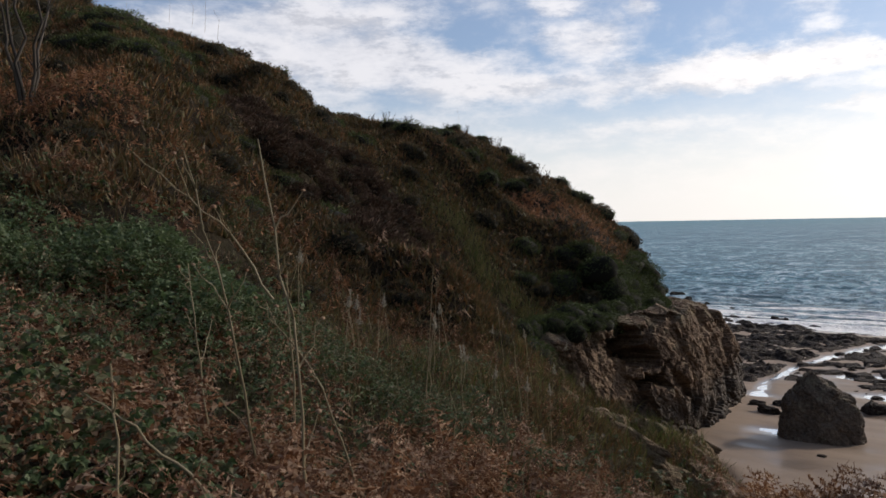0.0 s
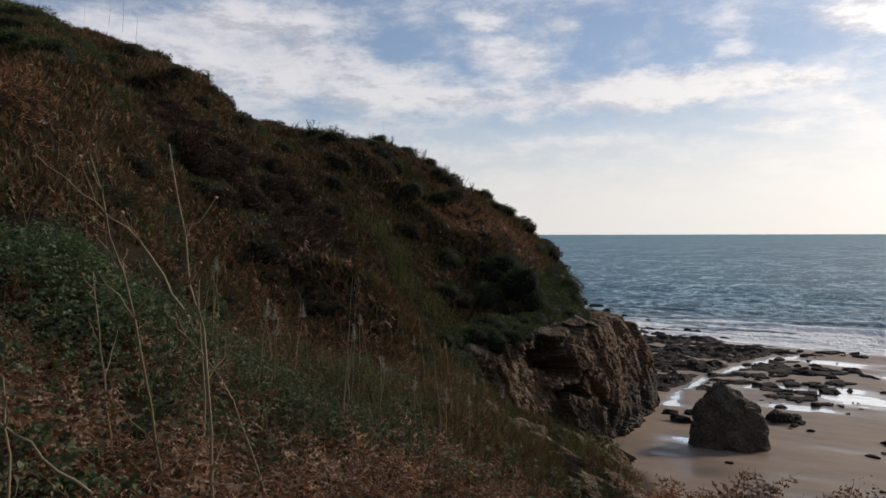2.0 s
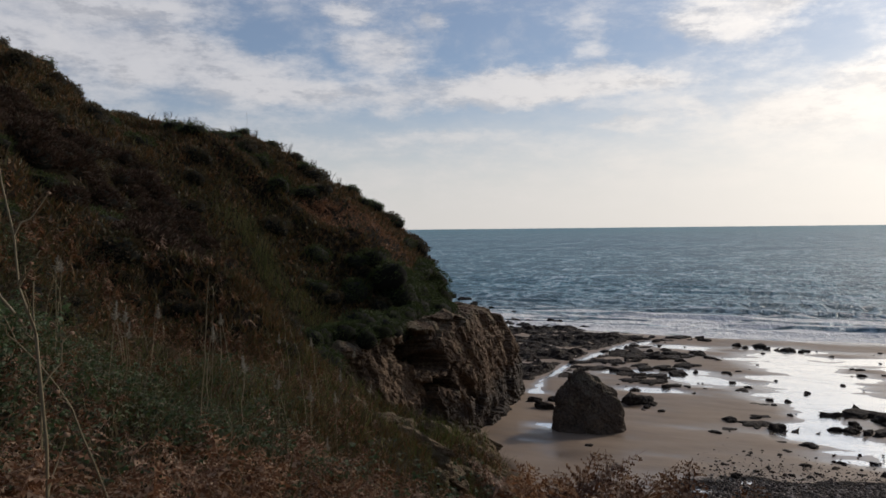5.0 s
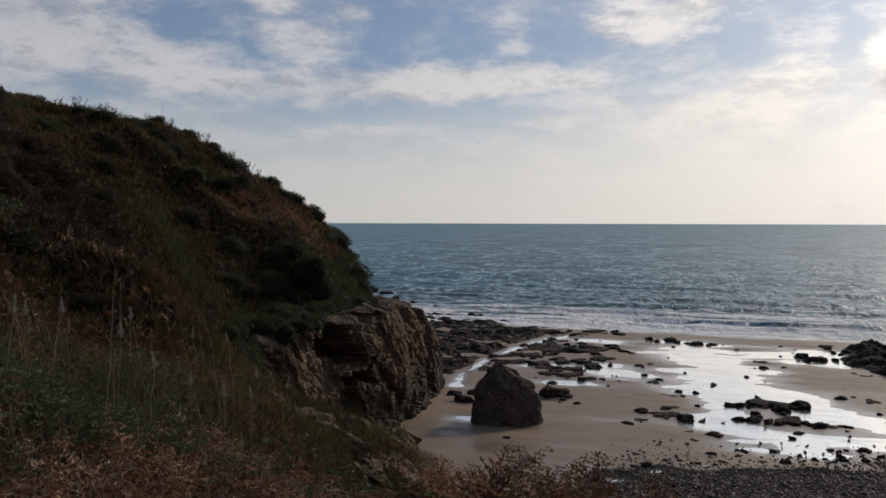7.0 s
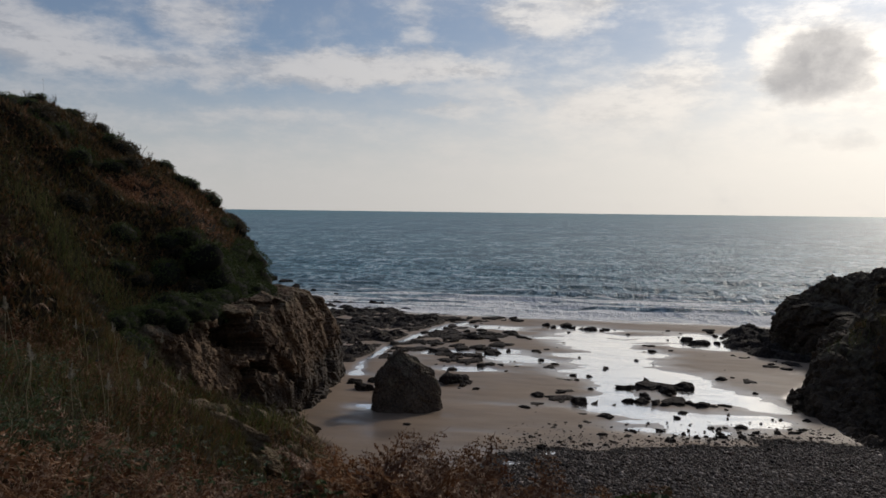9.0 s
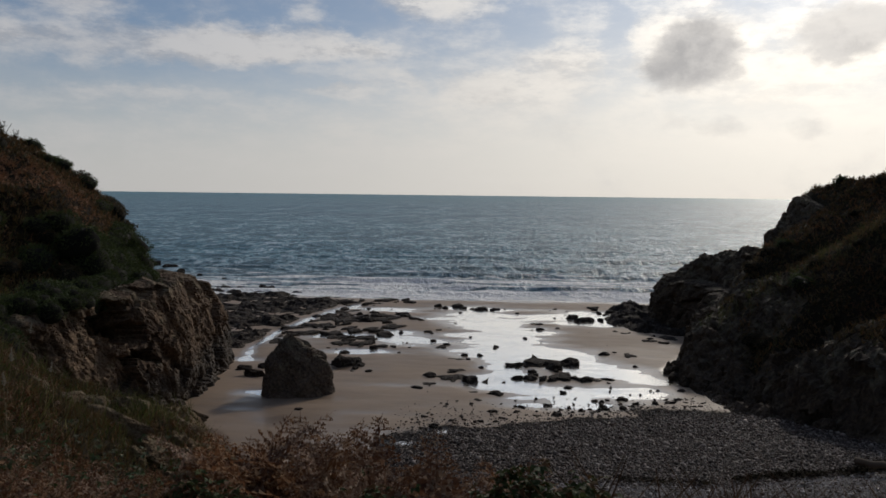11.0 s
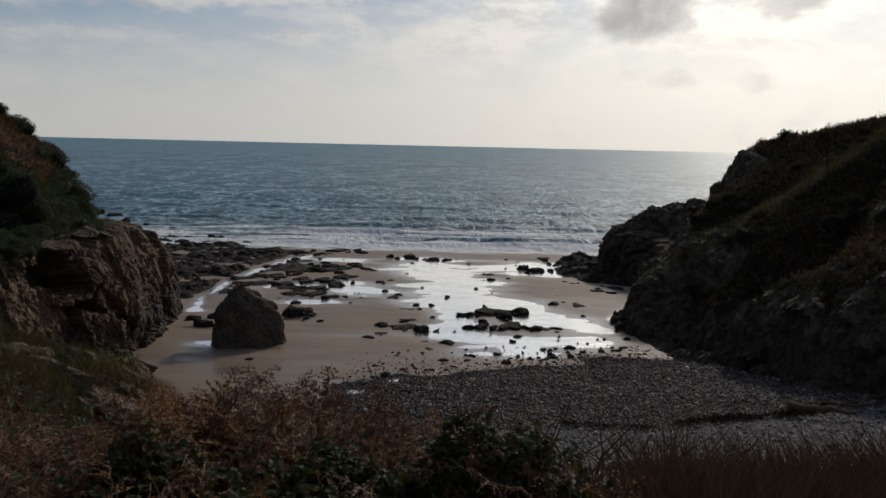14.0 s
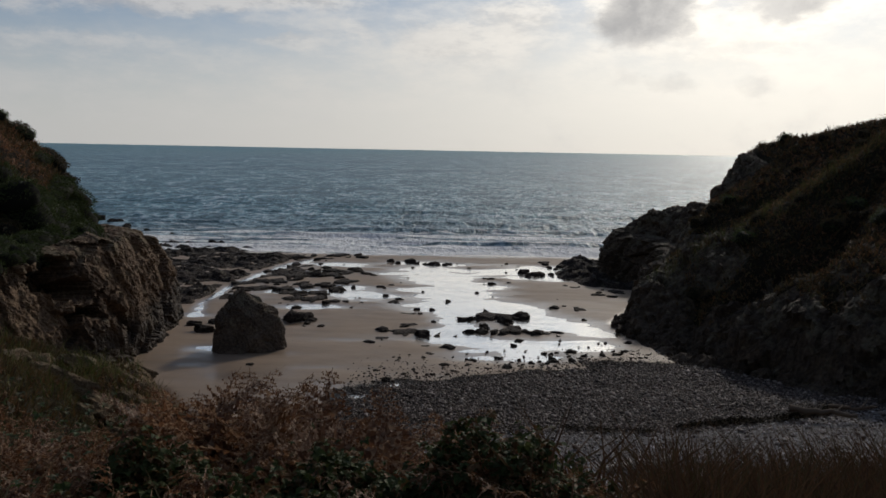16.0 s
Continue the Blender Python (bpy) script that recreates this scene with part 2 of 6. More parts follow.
def sand_material():
    m, n, b = material("wet_sand")
    p = n.add("NewGeometry", out=0)
    big, mid, small = n.noise(p, 0.22, 5, 0.6), n.noise(n.vec("MULTIPLY", p, (0.35, 1.0, 1)), 1.6, 5, 0.6), n.noise(p, 60, 3, 0.6)
    c = n.ramp(n.math("MULTIPLY_ADD", mid, 0.5, n.math("MULTIPLY", big, 0.5)), (0.3, (0.19, 0.127, 0.078)), (0.5, (0.275, 0.19, 0.122)), (0.72, (0.345, 0.246, 0.165)))
    c = n.mix(n.math("MULTIPLY", n.smooth(n.noise(p, 5.0, 4, 0.7), 0.66, 0.74), 0.5), c, (0.05, 0.04, 0.03))
    # the edge of the shingle bank, thinning out over the sand
    e = n.tree.nodes.new("ShaderNodeAttribute")
    e.attribute_name = "shingly"
    v = n.tree.nodes.new("ShaderNodeTexVoronoi")
    n.put(v.inputs["Vector"], p)
    v.inputs["Scale"].default_value = 15.0
    fine = n.ramp(n.add("SeparateColor", v.outputs["Color"]), (0.0, (0.010, 0.008, 0.007)), (0.5, (0.022, 0.018, 0.015)), (1.0, (0.055, 0.046, 0.039)))
    u = n.tree.nodes.new("ShaderNodeAttribute")
    u.attribute_name = "bleached"
    fine = n.mix(n.math("MULTIPLY", u.outputs["Fac"], 0.75), fine, n.mix(small, (0.12, 0.108, 0.10), (0.32, 0.29, 0.27)))
    # crevice shade between the stones, mixed into the colour
    fine = n.mix(n.math("MULTIPLY", n.smooth(v.outputs["Distance"], 0.35, 0.65), n.math("MULTIPLY_ADD", u.outputs["Fac"], -0.45, 0.6)), fine, (0.012, 0.010, 0.009))
    stony = n.smooth(n.math("MULTIPLY_ADD", n.noise(p, 4.0, 5, 0.7), 0.9, n.math("MULTIPLY", e.outputs["Fac"], 1.1)), 0.62, 0.82)
    c = n.mix(stony, c, fine)
    n.put(b.inputs["Specular IOR Level"], n.math("MULTIPLY_ADD", stony, -0.45, 0.5))
    # damp sand round the running water is darker and shinier
    w = n.tree.nodes.new("ShaderNodeAttribute")
    w.attribute_name = "wet"
    damp = n.math("MULTIPLY", w.outputs["Fac"], n.math("MULTIPLY_ADD", mid, 0.8, 0.5), clamp=True)
    n.put(b.inputs["Coat Weight"], n.math("POWER", damp, 1.4))
    b.inputs["Coat Roughness"].default_value, b.inputs["Coat IOR"].default_value = 0.17, 1.5
    n.put(b.inputs["Base Color"], n.mix(n.math("MULTIPLY", damp, 0.45), c, (0.06, 0.045, 0.03)))
    n.put(b.inputs["Roughness"], n.math("MULTIPLY_ADD", stony, 0.3, n.math("MULTIPLY_ADD", damp, -0.42, n.math("MULTIPLY_ADD", n.smooth(big, 0.35, 0.65), 0.15, 0.6))))
    pits = n.math("MULTIPLY", stony, n.math("MULTIPLY", v.outputs["Distance"], -2.5))
    bump(n, b, n.math("ADD", pits, n.math("MULTIPLY_ADD", small, 0.15, mid)), 0.35, 0.04)
    return m


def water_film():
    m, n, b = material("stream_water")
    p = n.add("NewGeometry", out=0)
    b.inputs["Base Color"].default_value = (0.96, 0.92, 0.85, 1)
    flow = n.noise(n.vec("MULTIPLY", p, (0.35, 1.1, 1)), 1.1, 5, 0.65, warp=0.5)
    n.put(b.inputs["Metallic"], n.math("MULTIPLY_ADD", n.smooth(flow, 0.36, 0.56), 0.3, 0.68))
    b.inputs["IOR"].default_value = 1.6
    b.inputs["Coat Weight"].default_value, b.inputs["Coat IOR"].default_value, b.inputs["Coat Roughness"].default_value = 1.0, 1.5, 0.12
    n.put(b.inputs["Roughness"], n.math("MULTIPLY_ADD", n.smooth(n.noise(n.vec("MULTIPLY", p, (0.5, 1.4, 1)), 0.8, 4), 0.3, 0.7), 0.2, 0.10))
    bump(n, b, n.noise(n.vec("MULTIPLY", p, (1.0, 2.2, 1)), 7.0, 4, 0.6), 0.22, 0.02)
    return m


def sea_material():
    m, n, b = material("sea_water")
    p = n.add("NewGeometry", out=0)
    sp = n.tree.nodes.new("ShaderNodeSeparateXYZ")
    n.put(sp.inputs[0], p)
    y = sp.outputs[1]
    patch = n.noise(n.vec("MULTIPLY", p, (0.3, 1, 1)), 0.02, 4, 0.6)
    deep = n.ramp(patch, (0.35, (0.095, 0.235, 0.290)), (0.65, (0.145, 0.325, 0.385)))
    # wind waves at every size: short chop close in, long broken lines farther out
    chop = n.noise(n.vec("MULTIPLY", p, (1.15, 0.9, 1.0)), 0.75, 5, 0.62, warp=0.2)
    roll = n.noise(n.vec("MULTIPLY", p, (1.3, 0.9, 1)), 0.14, 4, 0.65, warp=0.2)
    far = n.noise(n.vec("MULTIPLY", p, (1.1, 0.6, 1)), 0.05, 5, 0.7, warp=0.2)
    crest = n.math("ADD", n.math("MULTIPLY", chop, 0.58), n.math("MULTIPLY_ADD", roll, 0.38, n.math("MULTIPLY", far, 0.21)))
    # dark wave troughs and sky glints on the crests are put into the colour
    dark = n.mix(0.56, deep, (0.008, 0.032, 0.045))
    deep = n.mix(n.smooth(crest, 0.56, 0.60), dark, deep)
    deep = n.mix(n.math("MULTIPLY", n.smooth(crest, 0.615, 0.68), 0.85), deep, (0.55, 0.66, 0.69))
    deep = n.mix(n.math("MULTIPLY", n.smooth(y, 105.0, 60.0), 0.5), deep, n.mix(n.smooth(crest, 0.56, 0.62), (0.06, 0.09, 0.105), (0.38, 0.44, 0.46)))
    # green-tinged water along the horizon
    deep = n.mix(n.math("MULTIPLY", n.smooth(y, 350.0, 1500.0), 0.45), deep, (0.075, 0.25, 0.265))
    # foam: long broken lines in the surf, denser towards the sand, a few white caps farther out
    lace = n.noise(n.vec("MULTIPLY", p, (0.7, 1.0, 1.0)), 1.3, 5, 0.6)
    lines = n.noise(n.vec("MULTIPLY", p, (0.07, 0.62, 1.0)), 1.0, 3, 0.5, warp=0.25)
    surf = n.smooth(y, 88.0, 57.0)
    amount = n.math("MULTIPLY_ADD", surf, 0.30, n.math("MULTIPLY_ADD", lace, 0.28, n.math("MULTIPLY", lines, 0.8)))
    foam = n.math("MULTIPLY", n.smooth(amount, 0.72, 0.80), n.smooth(y, 125.0, 64.0), clamp=True)
    wash = n.math("MULTIPLY", n.smooth(y, 63.0, 58.0), n.smooth(n.math("MULTIPLY_ADD", lines, 0.6, n.math("MULTIPLY", lace, 0.4)), 0.32, 0.44))
    caps = n.smooth(n.math("MULTIPLY_ADD", chop, 0.6, n.math("MULTIPLY", lace, 0.45)), 0.68, 0.74)
    foam = n.math("MAXIMUM", n.math("MAXIMUM", foam, wash), n.math("MULTIPLY", caps, 0.6))
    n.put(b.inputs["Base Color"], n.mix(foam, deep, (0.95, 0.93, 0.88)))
    n.put(b.inputs["Roughness"], n.math("MULTIPLY_ADD", foam, 0.35, 0.44))
    b.inputs["IOR"].default_value = 1.33
    b.inputs["Specular IOR Level"].default_value = 0.36
    bump(n, b, n.math("MULTIPLY_ADD", roll, 0.7, chop), 1.0, 0.6)
    return m


def leaf_material(name, *cols, glow=0.3, rough=0.55, sheen=0.2):
    """Leaves vary one by one."""
    m, n, b = material(name)
    g = n.tree.nodes.new("ShaderNodeNewGeometry")
    obj = n.tree.nodes.new("ShaderNodeObjectInfo")
    pick = n.math("FRACT", n.math("ADD", g.outputs["Random Per Island"], obj.outputs["Random"]))
    patch = n.noise(g.outputs["Position"], 0.8, 4, 0.6)
    f = n.math("MULTIPLY_ADD", n.math("SUBTRACT", patch, 0.5), 0.9, pick)
    k = len(cols)
    c = n.ramp(f, *[((i + 0.2) / k, q) for i, q in enumerate(cols)])
    n.put(b.inputs["Base Color"], c)
    b.inputs["Roughness"].default_value = rough
    b.inputs["Specular IOR Level"].default_value = sheen
    t = n.tree.nodes.new("ShaderNodeBsdfTranslucent")
    n.put(t.inputs[0], c)
    mix = n.add("MixShader", glow, b.outputs[0], t.outputs[0])
    n.tree.links.new(mix, n.tree.nodes["Material Output"].inputs[0])
    return m


def stone_material(name, *cols, rough=0.5, spec=0.2):
    m, n, b = material(name)
    g = n.tree.nodes.new("ShaderNodeNewGeometry")
    k = len(cols)
    c = n.ramp(g.outputs["Random Per Island"], *[((i + 0.2) / k, q) for i, q in enumerate(cols)])
    c = n.mix(0.35, c, n.ramp(n.noise(g.outputs["Position"], 25, 4), (0.3, (0.02, 0.017, 0.015)), (0.7, (0.12, 0.10, 0.086))))
    b.inputs["Specular IOR Level"].default_value = spec
    n.put(b.inputs["Base Color"], c)
    b.inputs["Roughness"].default_value = rough
    return m


# near-black core colour stands in for the shade inside the bushes
m_shade = leaf_material("bush_core_shade", (0.010, 0.010, 0.006), (0.014, 0.013, 0.008), glow=0.0, rough=0.9)
m_soil, m_sand, m_stream, m_sea = soil_material(), sand_material(), water_film(), sea_material()
m_bracken = leaf_material("dead_bracken", (0.1196, 0.0534, 0.0267), (0.1978, 0.0938, 0.0478), (0.3036, 0.1656, 0.0938), (0.5152, 0.368, 0.2484), (0.1426, 0.0653, 0.0322), glow=0.45)
# darker copy of the dead bracken: dimmer exposure there is put into the colour
m_bracken_dark = leaf_material("damp_bracken", (0.0963, 0.0404, 0.0189), (0.1548, 0.0697, 0.0335), (0.2365, 0.123, 0.0662), (0.387, 0.2666, 0.172), (0.1161, 0.0516, 0.0241), glow=0.42)
m_rust = leaf_material("rusty_bracken", (0.2018, 0.0869, 0.0419), (0.3416, 0.1553, 0.0745), (0.4657, 0.2406, 0.1242), (0.2484, 0.1164, 0.0559))
m_gorse = leaf_material("gorse_green", (0.0464, 0.0667, 0.0203), (0.0798, 0.1087, 0.029), (0.1232, 0.145, 0.0464), (0.0609, 0.0798, 0.029), glow=0.15)
m_scrub = leaf_material("brown_scrub", (0.0628, 0.0448, 0.0284), (0.1046, 0.0703, 0.0374), (0.1495, 0.1017, 0.0538), (0.0747, 0.0762, 0.0329), glow=0.15)
m_ivy = leaf_material("pale_bramble_leaf", (0.040, 0.064, 0.022), (0.062, 0.092, 0.031), (0.105, 0.135, 0.055), (0.055, 0.074, 0.030), (0.16, 0.14, 0.075), rough=0.55, sheen=0.25)
m_nettle = leaf_material("nettle_leaf", (0.060, 0.095, 0.034), (0.095, 0.140, 0.055), (0.17, 0.205, 0.10), (0.075, 0.105, 0.042), glow=0.4, rough=0.5, sheen=0.3)
m_bramble = leaf_material("bramble_leaf", (0.032, 0.047, 0.014), (0.050, 0.068, 0.020), (0.080, 0.092, 0.032), (0.042, 0.052, 0.019), (0.13, 0.07, 0.03), glow=0.25, rough=0.6, sheen=0.12)
m_thorn = leaf_material("bare_thorn", (0.0527, 0.0299, 0.0211), (0.0842, 0.0474, 0.0316), (0.1229, 0.0754, 0.0491), (0.0597, 0.0456, 0.0281), glow=0.1, rough=0.8)
m_stem = leaf_material("withered_stem", (0.070, 0.042, 0.026), (0.115, 0.064, 0.037), (0.165, 0.092, 0.050), (0.085, 0.066, 0.032), glow=0.15)
m_heath = leaf_material("heath", (0.0504, 0.0384, 0.0216), (0.09, 0.0636, 0.0324), (0.15, 0.096, 0.0444), (0.0816, 0.0864, 0.0324), (0.192, 0.102, 0.0432), glow=0.2)
m_dry = leaf_material("dry_grass", (0.0722, 0.0499, 0.0255), (0.1126, 0.0818, 0.0414), (0.1966, 0.1519, 0.0914), (0.0584, 0.0553, 0.0201))
m_grass = leaf_material("rough_grass", (0.050, 0.076, 0.017), (0.085, 0.106, 0.026), (0.14, 0.142, 0.046), (0.18, 0.145, 0.062))
m_moss = leaf_material("mossy_grass", (0.058, 0.062, 0.017), (0.092, 0.092, 0.026), (0.150, 0.135, 0.048), (0.16, 0.11, 0.05), (0.13, 0.072, 0.034), glow=0.25)
m_stalk = leaf_material("dead_stalk", (0.20, 0.155, 0.085), (0.33, 0.265, 0.16), (0.25, 0.195, 0.11), glow=0.05)
m_twig = leaf_material("twig", (0.05, 0.04, 0.03), (0.09, 0.075, 0.06), (0.06, 0.05, 0.04), glow=0.0, rough=0.8)
m_pebble = stone_material("shingle", (0.034, 0.023, 0.017), (0.074, 0.052, 0.040), (0.150, 0.110, 0.086), (0.112, 0.064, 0.043), (0.44, 0.36, 0.30), rough=0.6)
m_pale = stone_material("pale_shingle", (0.26, 0.235, 0.22), (0.42, 0.38, 0.36), (0.62, 0.575, 0.54), (0.30, 0.26, 0.24), rough=0.42, spec=0.6)
m_drift = leaf_material("driftwood", (0.09, 0.06, 0.04), (0.14, 0.10, 0.068), glow=0.0, rough=0.85)
m_bleached = leaf_material("bleached_wood", (0.30, 0.25, 0.19), (0.42, 0.36, 0.28), glow=0.0, rough=0.85)
m_weed = leaf_material("seaweed", (0.010, 0.007, 0.005), (0.018, 0.012, 0.008), (0.025, 0.019, 0.010), glow=0.0, rough=0.9, sheen=0.03)

m_plume = leaf_material("seed_plume", (0.26, 0.23, 0.17), (0.36, 0.32, 0.25), glow=0.4)
# ---------------------------------------------------------------- the lie of the land
LEFT_RIDGE = [(-14.9, 29.6, 6.32), (-15.6, 30.0, 6.55), (-16.8, 30.2, 6.72), (-18.0, 30.3, 7.42), (-19.2, 30.4, 8.12), (-20.4, 30.4, 9.28),
              (-21.4, 30.3, 9.99), (-23.2, 29.8, 11.63), (-25.1, 29.0, 12.6), (-26.6, 27.8, 11.95), (-27.8, 26.6, 12.48), (-29.0, 25.2, 12.7),
              (-29.9, 23.6, 13.2), (-30.1, 21.6, 14.75), (-30.4, 19.6, 15.8), (-31.2, 17.6, 16.4), (-32.6, 15.2, 17.25), (-36.0, 3.0, 21.0), (-38.0, -15.0, 23.0)]
# the third number is the height of the bare cliff over the beach
LEFT_TOE = [(6.0, 11.0, 0.8), (0.0, 11.5, 1.0), (-3.5, 14.2, 0.8), (-6.2, 18.3, 0.7), (-8.5, 22.0, 0.7), (-9.3, 22.5, 0.8), (-10.0, 20.8, 0.8), (-11.2, 18.6, 1.0),
            (-12.0, 19.2, 3.6), (-11.5, 21.5, 3.8), (-10.8, 24.2, 3.9), (-10.6, 26.5, 3.9), (-10.7, 30.0, 3.7), (-11.4, 33.0, 2.2), (-13.5, 36.0, 2.0),
            (-20.0, 40.0, 3.0), (-60.0, 50.0, 4.0), (-400.0, 60.0, 4.0)]
RIGHT_BENCH = [(10.5, 47.9, 3.2), (11.7, 47.6, 3.6), (13.6, 47.0, 4.2), (15.6, 45.9, 4.9), (17.0, 45.2, 5.4)]
RIGHT_RIDGE = [(17.4, 44.4, 7.7), (17.8, 44.1, 8.2), (18.2, 43.7, 8.5), (19.4, 42.8, 8.8), (20.2, 41.3, 9.2), (22.4, 39.0, 10.1), (28.0, 33.0, 12.6), (33.0, 20.0, 13.5), (38.0, -10.0, 16.0)]
RIGHT_SPUR = [(8.0, 33.0, 0.6), (8.8, 33.0, 1.5), (9.8, 33.1, 2.4), (11.3, 33.2, 3.3), (12.5, 33.8, 4.5), (14.0, 33.8, 5.0), (15.5, 33.6, 6.1),
              (16.8, 34.2, 6.8), (22.4, 37.0, 9.4)]
RIGHT_TOE = [(400.0, 70.0, 4.0), (60.0, 58.0, 4.0), (16.0, 52.5, 3.0), (10.4, 50.0, 2.6), (9.9, 46.5, 2.6), (11.8, 43.8, 2.4), (10.3, 38.0, 1.8),
             (8.0, 33.2, 1.0), (8.1, 30.3, 1.2), (8.9, 26.3, 2.0), (10.4, 24.4, 2.6), (11.9, 22.4, 3.0), (13.4, 21.2, 3.2), (14.6, 17.0, 2.0),
             (11.0, 12.5, 1.0), (6.0, 11.0, 0.8)]


def along(poly, x, y):
    """Distance to a line in plan, its third number at the nearest place, and the side (positive: left of the way)."""
    best = np.full(np.shape(x), 1e9)
    val, side = np.zeros(np.shape(x)), np.ones(np.shape(x))
    for p, q in zip(poly, poly[1:]):
        dx, dy = q[0] - p[0], q[1] - p[1]
        t = np.clip(((x - p[0]) * dx + (y - p[1]) * dy) / (dx * dx + dy * dy), 0, 1)
        d = np.hypot(x - p[0] - t * dx, y - p[1] - t * dy)
        near = d < best
        best = np.where(near, d, best)
        val = np.where(near, p[2] + t * (q[2] - p[2]), val)
        side = np.where(near, np.sign(dx * (y - p[1]) - dy * (x - p[0])), side)
    return best, val, side


def cones(poly, x, y, fall, flat, end=0.0):
    """Height under a ridge line that falls off evenly to both sides (past its first point by end), and the distance to it."""
    z, best = np.full(np.shape(x), -99.0), np.full(np.shape(x), 1e9)
    for p, q in zip(poly, poly[1:]):
        dx, dy = q[0] - p[0], q[1] - p[1]
        t = ((x - p[0]) * dx + (y - p[1]) * dy) / (dx * dx + dy * dy)
        drop = np.where(t < 0, end or fall, fall)
        t = np.clip(t, 0, 1)
        d = np.hypot(x - p[0] - t * dx, y - p[1] - t * dy)
        z = np.maximum(z, p[2] + t * (q[2] - p[2]) - drop * np.maximum(d - flat, 0))
        best = np.minimum(best, d)
    return z, best


def inside_line(px, py, poly):
    """True inside a closed line in plan."""
    hit = np.zeros(np.shape(px), bool)
    for (x1, y1, *_), (x2, y2, *_) in zip(poly, [*poly[1:], poly[0]]):
        cross = (y1 > py) != (y2 > py)
        hit ^= cross & (px < (x2 - x1) * (py - y1) / ((y2 - y1) or 1e-9) + x1)
    return hit


COVE = [*LEFT_TOE[::-1], *RIGHT_TOE[::-1][1:], (5000, 6000), (-5000, 6000)]


def beach(x, y):
    z = np.where(y > 56, -0.035 * (y - 56), 0.018 * (56 - y))
    z = z + 0.055 * np.clip(25.5 - y, 0, 8) * ramp(x, -4, 3) + 0.03 * np.clip(19 - y, 0, 20)
    return np.maximum(z, -4.0)


STREAM = [(-0.6, 51.6, 2.2), (-0.4, 48.0, 2.5), (0.3, 42.0, 2.7), (1.6, 37.0, 2.9), (4.2, 34.2, 2.0), (6.2, 31.8, 1.8), (6.9, 30.8, 0.9)]
STREAM_ARM = [(1.2, 36.0, 1.5), (0.6, 31.5, 1.2), (1.4, 28.4, 1.7), (3.8, 28.2, 1.9), (6.3, 29.3, 1.1)]
RILL = [(-9.4, 52.5, 0.6), (-10.9, 47.0, 0.32), (-11.6, 41.0, 0.2), (-11.5, 36.0, 0.24), (-10.9, 33.2, 0.34)]
POOLS = [(-8.5, 27.6, 0.7), (-5.6, 42.0, 1.4), (-8.0, 40.2, 1.0), (-7.8, 46.6, 1.2), (-6.6, 50.8, 1.5), (-4.2, 39.5, 1.6), (6.2, 46.3, 1.5), (-1.3, 23.0, 0.35),
         (-2.4, 21.9, 0.3), (-6.3, 35.6, 1.0), (5.6, 49.6, 2.2)]


def channel(x, y):
    """How far a place lies inside the running water, 1 in the middle, below 0 on dry sand."""
    out = np.full(np.shape(x), -9.0)
    for line in (STREAM, STREAM_ARM, RILL):
        d, w, _ = along(line, x, y)
        out = np.maximum(out, 1 - d / w)
    for px, py, r in POOLS:
        out = np.maximum(out, 1 - np.hypot((x - px) / 1.5, (y - py) / 0.9) / r)
    return out


def sand_relief(x, y):
    c = np.clip(channel(x, y), -0.6, 1)
    return -0.055 * c + 0.030 * fbm(x * 0.30, y * 0.75, 4, 5, 31) + 0.010 * fbm(x * 1.3, y * 2.6, 9, 3, 37) + 0.020


